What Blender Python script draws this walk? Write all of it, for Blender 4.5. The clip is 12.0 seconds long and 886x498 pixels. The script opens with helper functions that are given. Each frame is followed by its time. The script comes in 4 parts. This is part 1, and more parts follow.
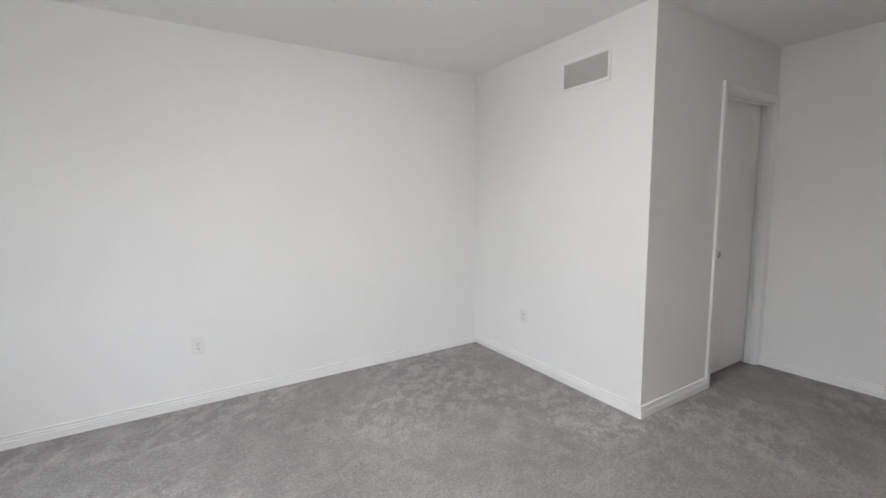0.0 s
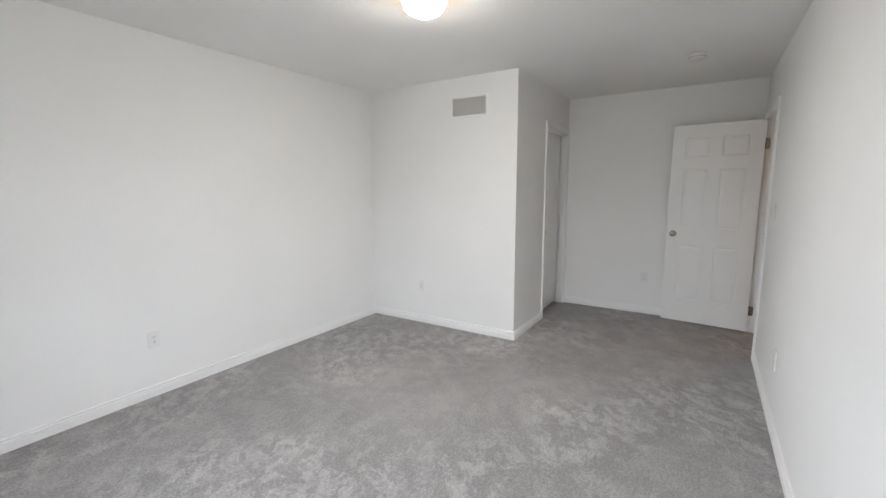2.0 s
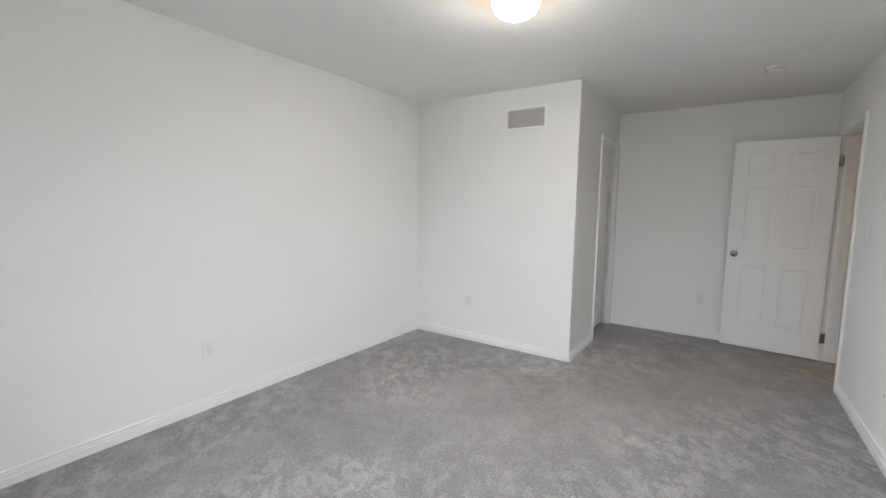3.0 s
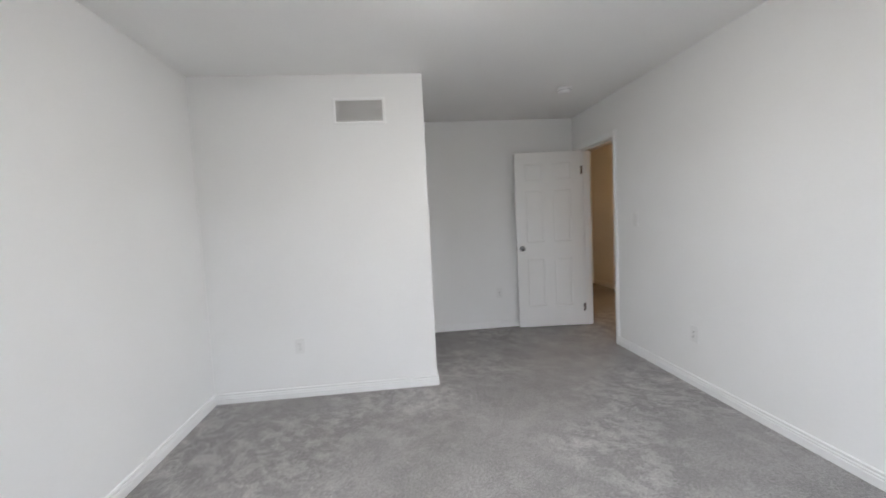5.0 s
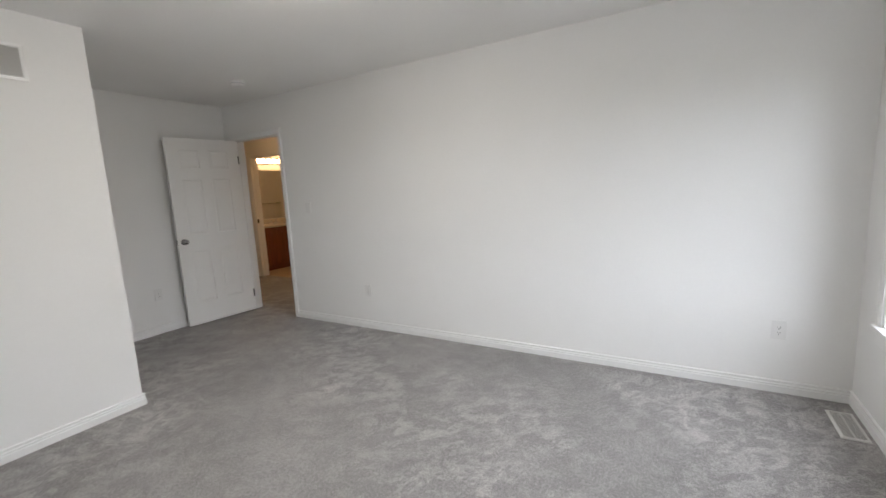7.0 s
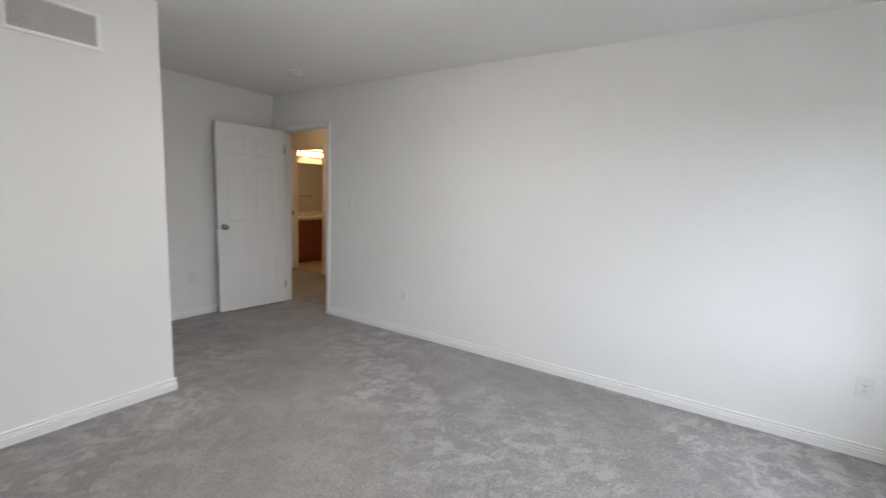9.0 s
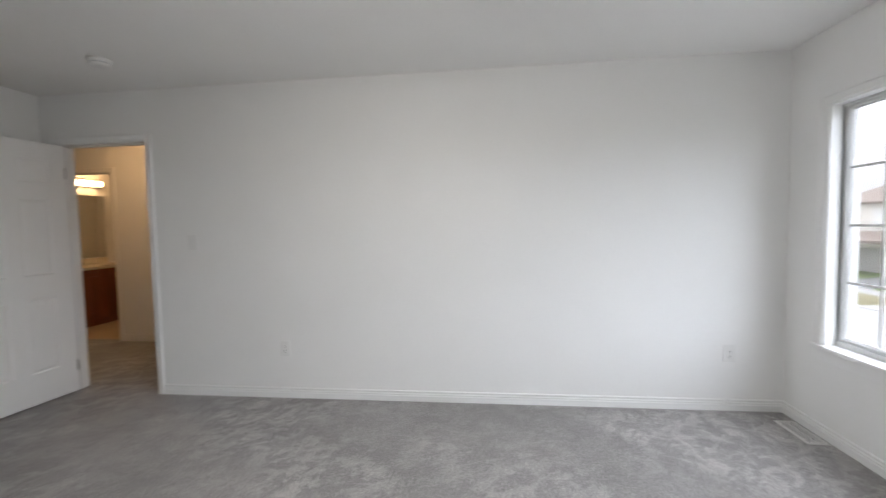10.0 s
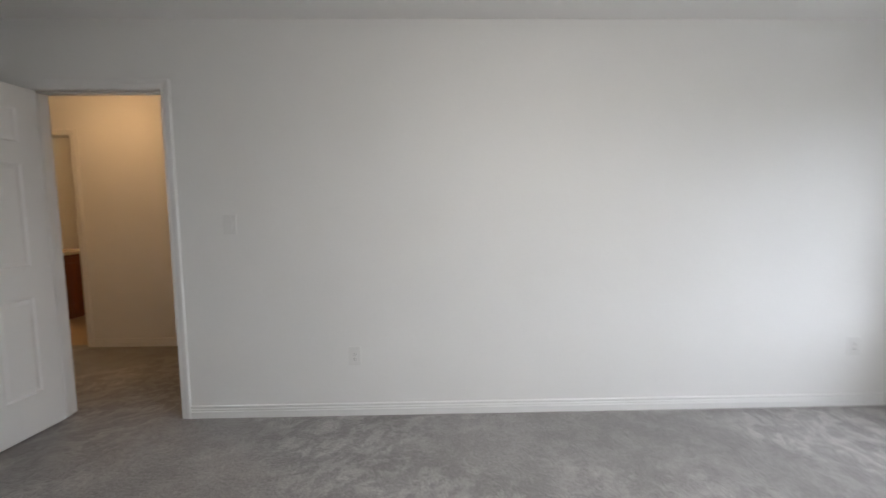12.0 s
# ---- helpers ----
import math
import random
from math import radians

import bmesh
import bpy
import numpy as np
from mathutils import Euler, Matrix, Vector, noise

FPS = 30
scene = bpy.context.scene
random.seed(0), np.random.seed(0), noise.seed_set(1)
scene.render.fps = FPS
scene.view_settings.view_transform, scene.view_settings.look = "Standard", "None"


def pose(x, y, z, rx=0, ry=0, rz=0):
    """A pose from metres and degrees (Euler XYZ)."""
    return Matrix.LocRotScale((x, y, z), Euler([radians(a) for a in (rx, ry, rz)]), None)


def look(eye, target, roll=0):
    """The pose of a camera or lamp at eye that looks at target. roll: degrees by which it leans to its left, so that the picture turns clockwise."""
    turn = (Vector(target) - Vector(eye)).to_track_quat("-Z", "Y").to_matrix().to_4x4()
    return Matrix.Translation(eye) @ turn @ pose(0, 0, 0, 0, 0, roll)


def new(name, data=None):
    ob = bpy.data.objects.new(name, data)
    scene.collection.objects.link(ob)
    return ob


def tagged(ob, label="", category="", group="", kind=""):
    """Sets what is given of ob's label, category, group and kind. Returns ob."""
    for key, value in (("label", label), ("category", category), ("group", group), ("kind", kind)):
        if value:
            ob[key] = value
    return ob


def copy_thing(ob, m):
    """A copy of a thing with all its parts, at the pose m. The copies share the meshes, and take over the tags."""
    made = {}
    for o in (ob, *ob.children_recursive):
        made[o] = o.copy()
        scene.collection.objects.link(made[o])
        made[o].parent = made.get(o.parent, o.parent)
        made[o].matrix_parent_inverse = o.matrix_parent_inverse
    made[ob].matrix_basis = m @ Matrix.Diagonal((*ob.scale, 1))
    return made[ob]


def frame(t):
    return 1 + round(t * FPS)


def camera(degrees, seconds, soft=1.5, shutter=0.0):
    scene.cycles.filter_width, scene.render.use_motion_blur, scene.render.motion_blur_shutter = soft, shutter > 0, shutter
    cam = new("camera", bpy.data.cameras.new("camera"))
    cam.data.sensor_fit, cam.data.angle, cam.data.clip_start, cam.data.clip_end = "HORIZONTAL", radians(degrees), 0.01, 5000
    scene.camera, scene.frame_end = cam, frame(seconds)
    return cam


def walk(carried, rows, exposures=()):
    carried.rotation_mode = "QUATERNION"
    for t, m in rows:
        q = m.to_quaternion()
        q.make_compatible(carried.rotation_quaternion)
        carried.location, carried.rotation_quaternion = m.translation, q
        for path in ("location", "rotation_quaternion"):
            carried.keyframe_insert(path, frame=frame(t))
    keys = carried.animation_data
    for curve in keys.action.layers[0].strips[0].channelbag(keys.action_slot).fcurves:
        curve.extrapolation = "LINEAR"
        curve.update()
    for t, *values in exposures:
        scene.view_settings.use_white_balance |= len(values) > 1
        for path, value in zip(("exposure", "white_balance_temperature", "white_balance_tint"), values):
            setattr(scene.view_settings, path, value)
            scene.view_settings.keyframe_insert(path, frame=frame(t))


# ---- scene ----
cam = camera(93.4, 12.0, shutter=0.25)
PATH = [
    (0, (0.179, 0.364, 1.34), (1.223, 2.055, 1.111), -0.7),
    (0.5, (-0.229, 0.387, 1.333), (1.047, 1.91, 1.104), -1.3),
    (1, (-0.613, 0.401, 1.357), (0.854, 1.736, 1.098), -0.3),
    (1.5, (-0.903, 0.343, 1.392), (0.703, 1.49, 1.064), -0.9),
    (2, (-1.066, 0.342, 1.421), (0.607, 1.399, 1.132), -0.3),
    (2.5, (-1.144, 0.484, 1.389), (0.472, 1.64, 1.157), 0.5),
    (2.7, (-1.163, 0.571, 1.38), (0.451, 1.731, 1.156), 0.8),
    (4.3, (-1.063, 1.606, 1.356), (0.897, 1.948, 1.146), -3.9),
    (4.5, (-1.015, 1.729, 1.354), (0.957, 1.949, 1.105), -4.3),
    (5, (-0.795, 2.041, 1.313), (1.19, 1.835, 1.176), -2.9),
    (5.5, (-0.619, 2.323, 1.345), (1.162, 1.417, 1.263), -4.0),
    (6, (-0.564, 2.653, 1.35), (0.793, 1.196, 1.155), -5.3),
    (6.5, (-0.676, 2.897, 1.374), (0.294, 1.164, 1.14), -4.5),
    (7, (-0.724, 3.066, 1.368), (0.278, 1.36, 1.079), -3.0),
    (7.2, (-0.691, 3.131, 1.333), (0.406, 1.485, 1.041), -3.2),
    (8.8, (-0.596, 3.114, 1.347), (0.671, 1.596, 1.045), 1.5),
    (9, (-0.452, 3.066, 1.364), (0.627, 1.401, 1.109), 2.3),
    (9.5, (-0.001, 3.063, 1.355), (0.817, 1.255, 1.112), 0.0),
    (10, (0.398, 2.992, 1.328), (0.626, 1.009, 1.216), -1.1),
    (10.5, (0.763, 3.009, 1.377), (0.166, 1.103, 1.287), -0.7),
    (11, (1.047, 3.041, 1.381), (0.19, 1.242, 1.212), -0.5),
    (11.5, (1.371, 2.912, 1.297), (0.788, 1.012, 1.065), -3.4),
    (12, (1.498, 2.526, 1.308), (1.454, 0.535, 1.123), -0.5),
]
EXPOSURES = [(0, 3.58, 5900, 10), (1.0, 3.66, 5900, 10), (1.5, 3.64, 5900, 10), (2.5, 3.60, 5900, 10), (4.5, 3.53, 5850, 10), (5.5, 3.58, 5750, 10), (6.5, 3.43, 6050, 10), (7.0, 3.36, 6050, 10), (9.0, 3.39, 5900, 10), (9.5, 3.34, 5900, 10), (10.0, 3.36, 5900, 10), (10.5, 3.07, 6000, 10), (11.0, 2.97, 6000, 10), (11.5, 3.10, 5950, 10), (12, 3.34, 5950, 10)]
walk(cam, [(t, look(eye, target, roll)) for t, eye, target, roll in PATH], EXPOSURES)
SKY, SUN, GLASS_TINT, DOME_GLOW, LANDING_GLOW, BULB_GLOW, CARPET, OPEN = 0.05, 2.1, 0.53, 18.5, 2.5, 2.1, (0.335, 0.323, 0.317), 84.5

# share of haze put into the panes
GLASS_VEIL = 0.006

# ---- world, sun, exposure ----
world = bpy.data.worlds.new("overcast_sky")
scene.world = world
world.use_nodes = True
wn, wl = world.node_tree.nodes, world.node_tree.links
wn.clear()
sky = wn.new("ShaderNodeTexSky")
sky.sky_type, sky.sun_disc = "NISHITA", False
sky.sun_elevation, sky.sun_rotation = radians(33), radians(270)
sky.air_density, sky.dust_density, sky.ozone_density = 1.0, 4.0, 1.0
hsv = wn.new("ShaderNodeHueSaturation")
hsv.inputs["Saturation"].default_value = 0.22
cloud = wn.new("ShaderNodeMix")
cloud.data_type = "RGBA"
cloud.inputs["Factor"].default_value = 0.7
# an overcast dome: three times as bright overhead as at the horizon
coord, split, rise, tone = wn.new("ShaderNodeTexCoord"), wn.new("ShaderNodeSeparateXYZ"), wn.new("ShaderNodeMapRange"), wn.new("ShaderNodeVectorMath")
for key, value in (("From Min", 0.0), ("From Max", 1.0), ("To Min", 0.29), ("To Max", 1.45)):
    rise.inputs[key].default_value = value
tone.operation = "SCALE"
tone.inputs[0].default_value = (24.0, 22.8, 21.6)
wl.new(coord.outputs["Generated"], split.inputs["Vector"])
wl.new(split.outputs["Z"], rise.inputs["Value"])
wl.new(rise.outputs["Result"], tone.inputs["Scale"])
wl.new(tone.outputs["Vector"], cloud.inputs["B"])
back, wout = wn.new("ShaderNodeBackground"), wn.new("ShaderNodeOutputWorld")
back.inputs["Strength"].default_value = SKY
wl.new(sky.outputs["Color"], hsv.inputs["Color"])
wl.new(hsv.outputs["Color"], cloud.inputs["A"])
wl.new(cloud.outputs["Result"], back.inputs["Color"])
wl.new(back.outputs["Background"], wout.inputs["Surface"])

sun = new("sun", bpy.data.lights.new("sun", "SUN"))
sun.data.energy, sun.data.angle, sun.data.color = SUN, radians(125), (0.955, 0.975, 1.0)
sun.matrix_world = look((-12, 0.3, 7.8), (0, 0, 0))


# ---- materials ----
def material(name, colour, rough=0.6, metal=0.0, vary=0.08, scale=6.0, fine=0.05, fine_scale=90.0, bump=0.1, bump_scale=160.0, bump_dist=0.002, stretch=(1, 1, 1), per_object=0.0, spec=0.5):
    """A procedural surface: broad stains, fine grain, and relief, in metres."""
    m = bpy.data.materials.new(name)
    m.use_nodes = True
    n, l = m.node_tree.nodes, m.node_tree.links
    bsdf = n["Principled BSDF"]
    bsdf.inputs["Roughness"].default_value, bsdf.inputs["Metallic"].default_value = rough, metal
    bsdf.inputs["Specular IOR Level"].default_value = spec
    geo = n.new("ShaderNodeNewGeometry")
    mp = n.new("ShaderNodeMapping")
    mp.inputs["Scale"].default_value = stretch
    l.new(geo.outputs["Position"], mp.inputs["Vector"])
    broad, grain, relief = (n.new("ShaderNodeTexNoise") for _ in range(3))
    for tex, s, d in ((broad, scale, 4), (grain, fine_scale, 3), (relief, bump_scale, 3)):
        tex.inputs["Scale"].default_value, tex.inputs["Detail"].default_value = s, d
        l.new(mp.outputs["Vector"], tex.inputs["Vector"])
    a = n.new("ShaderNodeMapRange")
    a.inputs["From Min"].default_value, a.inputs["From Max"].default_value = 0.25, 0.75
    a.inputs["To Min"].default_value, a.inputs["To Max"].default_value = 1 - vary, 1 + vary
    b = n.new("ShaderNodeMapRange")
    b.inputs["From Min"].default_value, b.inputs["From Max"].default_value = 0.25, 0.75
    b.inputs["To Min"].default_value, b.inputs["To Max"].default_value = 1 - fine, 1 + fine
    l.new(broad.outputs["Fac"], a.inputs["Value"])
    l.new(grain.outputs["Fac"], b.inputs["Value"])
    mul = n.new("ShaderNodeMath")
    mul.operation = "MULTIPLY"
    l.new(a.outputs["Result"], mul.inputs[0])
    l.new(b.outputs["Result"], mul.inputs[1])
    last = mul
    if per_object:
        info, c = n.new("ShaderNodeObjectInfo"), n.new("ShaderNodeMapRange")
        c.inputs["To Min"].default_value, c.inputs["To Max"].default_value = 1 - per_object, 1 + per_object
        l.new(info.outputs["Random"], c.inputs["Value"])
        last = n.new("ShaderNodeMath")
        last.operation = "MULTIPLY"
        l.new(mul.outputs[0], last.inputs[0])
        l.new(c.outputs["Result"], last.inputs[1])
    tint = n.new("ShaderNodeVectorMath")
    tint.operation = "SCALE"
    tint.inputs[0].default_value = colour
    l.new(last.outputs[0], tint.inputs["Scale"])
    l.new(tint.outputs["Vector"], bsdf.inputs["Base Color"])
    bp = n.new("ShaderNodeBump")
    bp.inputs["Strength"].default_value, bp.inputs["Distance"].default_value = bump, bump_dist
    l.new(relief.outputs["Fac"], bp.inputs["Height"])
    l.new(bp.outputs["Normal"], bsdf.inputs["Normal"])
    return m


def carpet_material():
    """Grey cut pile: shading of brushed patches put into the colour, tufts, and fine fibre grain."""
    m = bpy.data.materials.new("grey_plush_carpet")
    m.use_nodes = True
    n, l = m.node_tree.nodes, m.node_tree.links
    bsdf = n["Principled BSDF"]
    bsdf.inputs["Roughness"].default_value = 0.95
    bsdf.inputs["Specular IOR Level"].default_value = 0.1
    bsdf.inputs["Sheen Weight"].default_value = 0.15
    bsdf.inputs["Sheen Roughness"].default_value = 0.5
    geo = n.new("ShaderNodeNewGeometry")

    def tex(scale, detail, rough, distort, lo, hi, a, b, brush=None):
        t, r = n.new("ShaderNodeTexNoise"), n.new("ShaderNodeMapRange")
        t.inputs["Scale"].default_value, t.inputs["Detail"].default_value = scale, detail
        t.inputs["Roughness"].default_value, t.inputs["Distortion"].default_value = rough, distort
        if brush:                             # strokes that run one way: angle, density along and across
            mp = n.new("ShaderNodeMapping")
            mp.vector_type = "TEXTURE"
            mp.inputs["Rotation"].default_value[2] = radians(brush[0])
            mp.inputs["Scale"].default_value = (1 / brush[1], 1 / brush[2], 0.1)
            l.new(geo.outputs["Position"], mp.inputs["Vector"])
            l.new(mp.outputs["Vector"], t.inputs["Vector"])
        else:
            l.new(geo.outputs["Position"], t.inputs["Vector"])
        r.interpolation_type = "SMOOTHSTEP"
        for k, v in (("From Min", lo), ("From Max", hi), ("To Min", a), ("To Max", b)):
            r.inputs[k].default_value = v
        l.new(t.outputs["Fac"], r.inputs["Value"])
        return r.outputs["Result"], t.outputs["Fac"]

    brushed, _ = tex(5.5, 9, 0.72, 0.4, 0.45, 0.55, 0.94, 1.05)
    strokes, _ = tex(1.0, 7, 0.70, 0.5, 0.49, 0.57, 0.0, 1.0, (38, 6.2, 9.6))
    heels, _ = tex(1.0, 7, 0.68, 0.6, 0.53, 0.595, 0.0, 1.0, (-24, 11.0, 8.0))
    walked, _ = tex(0.8, 3, 0.5, 0.3, 0.41, 0.56, 0.15, 1.0)
    sweep_soft, _ = tex(1.3, 3, 0.55, 0.2, 0.36, 0.64, 0.93, 1.07)
    tufts, tuft_h = tex(70.0, 4, 0.8, 0.0, 0.34, 0.66, 0.79, 1.21)
    fibre, fibre_h = tex(230.0, 2, 0.7, 0.0, 0.34, 0.66, 0.74, 1.27)

    def maths(op, a, b, c=None):
        k = n.new("ShaderNodeMath")
        k.operation = op
        for socket, value in zip(k.inputs, (a, b, c)):
            if isinstance(value, (int, float)):
                socket.default_value = value
            elif value is not None:
                l.new(value, socket)
        return k.outputs[0]

    # the way brushed pile catches light, painted as lighter strokes and footprints
    pile_shade = maths("MULTIPLY", maths("MAXIMUM", strokes, heels), walked)
    last = maths("MULTIPLY_ADD", pile_shade, 0.32, 0.92)
    for other in (brushed, sweep_soft, tufts, fibre):
        last = maths("MULTIPLY", last, other)
    tint = n.new("ShaderNodeVectorMath")
    tint.operation = "SCALE"
    tint.inputs[0].default_value = CARPET
    l.new(last, tint.inputs["Scale"])
    l.new(tint.outputs["Vector"], bsdf.inputs["Base Color"])
    add = n.new("ShaderNodeMath")
    l.new(tuft_h, add.inputs[0])
    l.new(fibre_h, add.inputs[1])
    bp = n.new("ShaderNodeBump")
    bp.inputs["Strength"].default_value, bp.inputs["Distance"].default_value = 0.7, 0.006
    l.new(add.outputs[0], bp.inputs["Height"])
    l.new(bp.outputs["Normal"], bsdf.inputs["Normal"])
    return m


def glass_material():
    m = bpy.data.materials.new("window_glass")
    m.use_nodes = True
    n, l = m.node_tree.nodes, m.node_tree.links
    n.remove(n["Principled BSDF"])
    clear, gloss, mix, lw = n.new("ShaderNodeBsdfTransparent"), n.new("ShaderNodeBsdfGlossy"), n.new("ShaderNodeMixShader"), n.new("ShaderNodeLayerWeight")
    # the tint dims the outdoors as seen; daylight passes the shadowless panes
    clear.inputs["Color"].default_value = (GLASS_TINT, GLASS_TINT, GLASS_TINT * 1.01, 1)
    gloss.inputs["Roughness"].default_value = 0.02
    lw.inputs["Blend"].default_value = 0.5
    power, reach = n.new("ShaderNodeMath"), n.new("ShaderNodeMath")
    power.operation, reach.operation = "POWER", "MULTIPLY_ADD"
    power.inputs[1].default_value, reach.inputs[1].default_value, reach.inputs[2].default_value = 5.0, 0.55, 0.03
    l.new(lw.outputs["Facing"], power.inputs[0])
    l.new(power.outputs[0], reach.inputs[0])
    l.new(reach.outputs[0], mix.inputs["Fac"])
    # a painted haze: slight translucency veils the view and spreads daylight indoors
    veil, veil_mix = n.new("ShaderNodeBsdfTranslucent"), n.new("ShaderNodeMixShader")
    veil.inputs["Color"].default_value = (0.95, 0.95, 0.95, 1)
    veil_mix.inputs["Fac"].default_value = GLASS_VEIL
    l.new(clear.outputs["BSDF"], veil_mix.inputs[1])
    l.new(veil.outputs["BSDF"], veil_mix.inputs[2])
    l.new(veil_mix.outputs["Shader"], mix.inputs[1])
    l.new(gloss.outputs["BSDF"], mix.inputs[2])
    l.new(mix.outputs["Shader"], n["Material Output"].inputs["Surface"])
    return m


def glowing(name, colour, strength):
    m = bpy.data.materials.new(name)
    m.use_nodes = True
    bsdf = m.node_tree.nodes["Principled BSDF"]
    bsdf.inputs["Base Color"].default_value = (0.85, 0.82, 0.76, 1)
    bsdf.inputs["Roughness"].default_value = 0.25
    bsdf.inputs["Emission Color"].default_value = (*colour, 1)
    bsdf.inputs["Emission Strength"].default_value = strength
    return m


PAINT = material("wall_paint", (0.888, 0.888, 0.880), 0.8, vary=0.015, scale=1.7, fine=0.008, fine_scale=60, bump=0.12, bump_scale=220, bump_dist=0.0012, spec=0.2)
CEIL = material("ceiling_paint", (0.925, 0.922, 0.908), 0.85, vary=0.02, scale=1.2, fine=0.012, fine_scale=70, bump=0.2, bump_scale=140, bump_dist=0.002, spec=0.2)
TRIM = material("white_trim_paint", (0.90, 0.90, 0.895), 0.38, vary=0.015, scale=3, fine=0.006, bump=0.03)
DOOR = material("white_door_paint", (0.90, 0.90, 0.89), 0.42, vary=0.02, scale=3, fine=0.008, bump=0.08, bump_scale=90, stretch=(1, 1, 0.25))
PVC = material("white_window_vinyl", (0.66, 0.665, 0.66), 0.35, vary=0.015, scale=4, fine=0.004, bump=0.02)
PLATE = material("white_plastic", (0.84, 0.84, 0.83), 0.3, vary=0.01, fine=0.004, bump=0.01)
DARK = material("dark_gap", (0.03, 0.03, 0.03), 0.7)
VENT_SHADE = material("grey_vent_shade", (0.24, 0.235, 0.23), 0.7)
GRILLE = material("grey_grille_bar", (0.62, 0.622, 0.625), 0.45, vary=0.03, bump=0.02)
VENT = material("white_vent_metal", (0.74, 0.73, 0.71), 0.4, vary=0.02, bump=0.02)
NICKEL = material("satin_nickel", (0.42, 0.42, 0.425), 0.17, 1.0, vary=0.04, bump=0.02)
CHROME = material("chrome", (0.8, 0.8, 0.8), 0.12, 1.0, vary=0.02, bump=0.0)
FLOOR = carpet_material()
GLASS = glass_material()
MIRROR = material("mirror_silver", (0.90, 0.89, 0.87), 0.02, 1.0, vary=0.0, fine=0.0, bump=0.0)
TILE = material("beige_bath_tile", (0.52, 0.39, 0.26), 0.4, vary=0.08, scale=5)
OAK = material("reddish_oak", (0.19, 0.052, 0.018), 0.42, vary=0.25, scale=9, fine=0.18, fine_scale=40, stretch=(1, 1, 0.08), bump=0.15, bump_scale=60)
COUNTER = material("cream_counter", (0.72, 0.66, 0.55), 0.25, vary=0.05, scale=20)
DOME = glowing("lit_alabaster_glass", (1.0, 0.915, 0.79), DOME_GLOW)
DOME_SIDE = glowing("dim_amber_glass", (1.0, 0.60, 0.26), 0.75)
DOME_WARM = glowing("lit_amber_glass", (1.0, 0.56, 0.23), LANDING_GLOW)
BULB = glowing("lit_frosted_bulb", (1.0, 0.56, 0.22), BULB_GLOW)


# ---- building blocks ----
def block(bm, a, b, bevel=0.0):
    """A box from corner a to corner b, its edges rounded off."""
    lo, hi = [min(p, q) for p, q in zip(a, b)], [max(p, q) for p, q in zip(a, b)]
    got = bmesh.ops.create_cube(bm, size=1.0)["verts"]
    for v in got:
        v.co = Vector([(l + h) / 2 + c * (h - l) for l, h, c in zip(lo, hi, v.co)])
    if bevel:
        edges = list({e for v in got for e in v.link_edges})
        bmesh.ops.bevel(bm, geom=edges, offset=bevel, segments=2, affect="EDGES", profile=0.7)
    return bm


def lathe(bm, outline, at, axis=(0, 0, 1), steps=28):
    """A turned shape: outline of (radius, height) along the axis from at."""
    turn = Vector(axis).normalized().to_track_quat("Z", "Y").to_matrix()
    rings = []
    for r, h in outline:
        if r < 1e-5:
            rings.append([bm.verts.new(turn @ Vector((0, 0, h)) + Vector(at))])
        else:
            rings.append([bm.verts.new(turn @ Vector((r * math.cos(2 * math.pi * i / steps), r * math.sin(2 * math.pi * i / steps), h)) + Vector(at)) for i in range(steps)])
    for p, q in zip(rings, rings[1:]):
        for i in range(steps):
            j = (i + 1) % steps
            quad = [p[i % len(p)], p[j % len(p)], q[j % len(q)], q[i % len(q)]]
            face = list(dict.fromkeys(quad))
            if len(face) > 2:
                bm.faces.new(face).smooth = True
    return bm


def sweep(bm, points, outline, place, closed=False):
    """Runs an outline of (offset to the left, height) along a line of 2D points with mitred corners."""
    count, loops = len(points), []
    pts = [Vector(p) for p in points]
    for off, high in outline:
        loop = []
        for i, p in enumerate(pts):
            ways = []
            if closed or i > 0:
                ways.append((p - pts[i - 1]).normalized())
            if closed or i < count - 1:
                ways.append((pts[(i + 1) % count] - p).normalized())
            left = [Vector((-w.y, w.x)) for w in ways]
            if len(left) == 1:
                q = p + left[0] * off
            else:
                q = p + (left[0] + left[1]) * (off / (1 + left[0].dot(left[1])))
            loop.append(bm.verts.new(place(q.x, q.y, high)))
        loops.append(loop)
    for a, b in zip(loops, loops[1:]):
        for i in range(count if closed else count - 1):
            j = (i + 1) % count
            bm.faces.new((a[i], a[j], b[j], b[i]))
    if not closed:
        for end in (0, -1):
            bm.faces.new([lp[end] for lp in loops])
    bmesh.ops.recalc_face_normals(bm, faces=bm.faces)
    return bm


def part(name, bm, mat, parent=None, label="", kind=""):
    """Links a bmesh as one mesh object, under a thing or a part."""
    me = bpy.data.meshes.new(name)
    bm.to_mesh(me)
    bm.free()
    me.materials.append(mat)
    ob = new(name, me)
    if parent:
        ob.parent = parent
    return tagged(ob, label, kind=kind)


def thing(name, at, label, category, group="", kind="", turn=0.0):
    """An Empty at the base of a thing, to hold its parts, which are built about the origin."""
    ob = new(name)
    ob.empty_display_size = 0.1
    ob.matrix_world = pose(*at, 0, 0, turn)
    return tagged(ob, label, category, group, kind)


def setting(name, boxes, mat, label, category, bevel=0.0):
    bm = bmesh.new()
    for a, b in boxes:
        block(bm, a, b, bevel)
    return tagged(part(name, bm, mat), label, category, kind="structure")


def B():
    return bmesh.new()


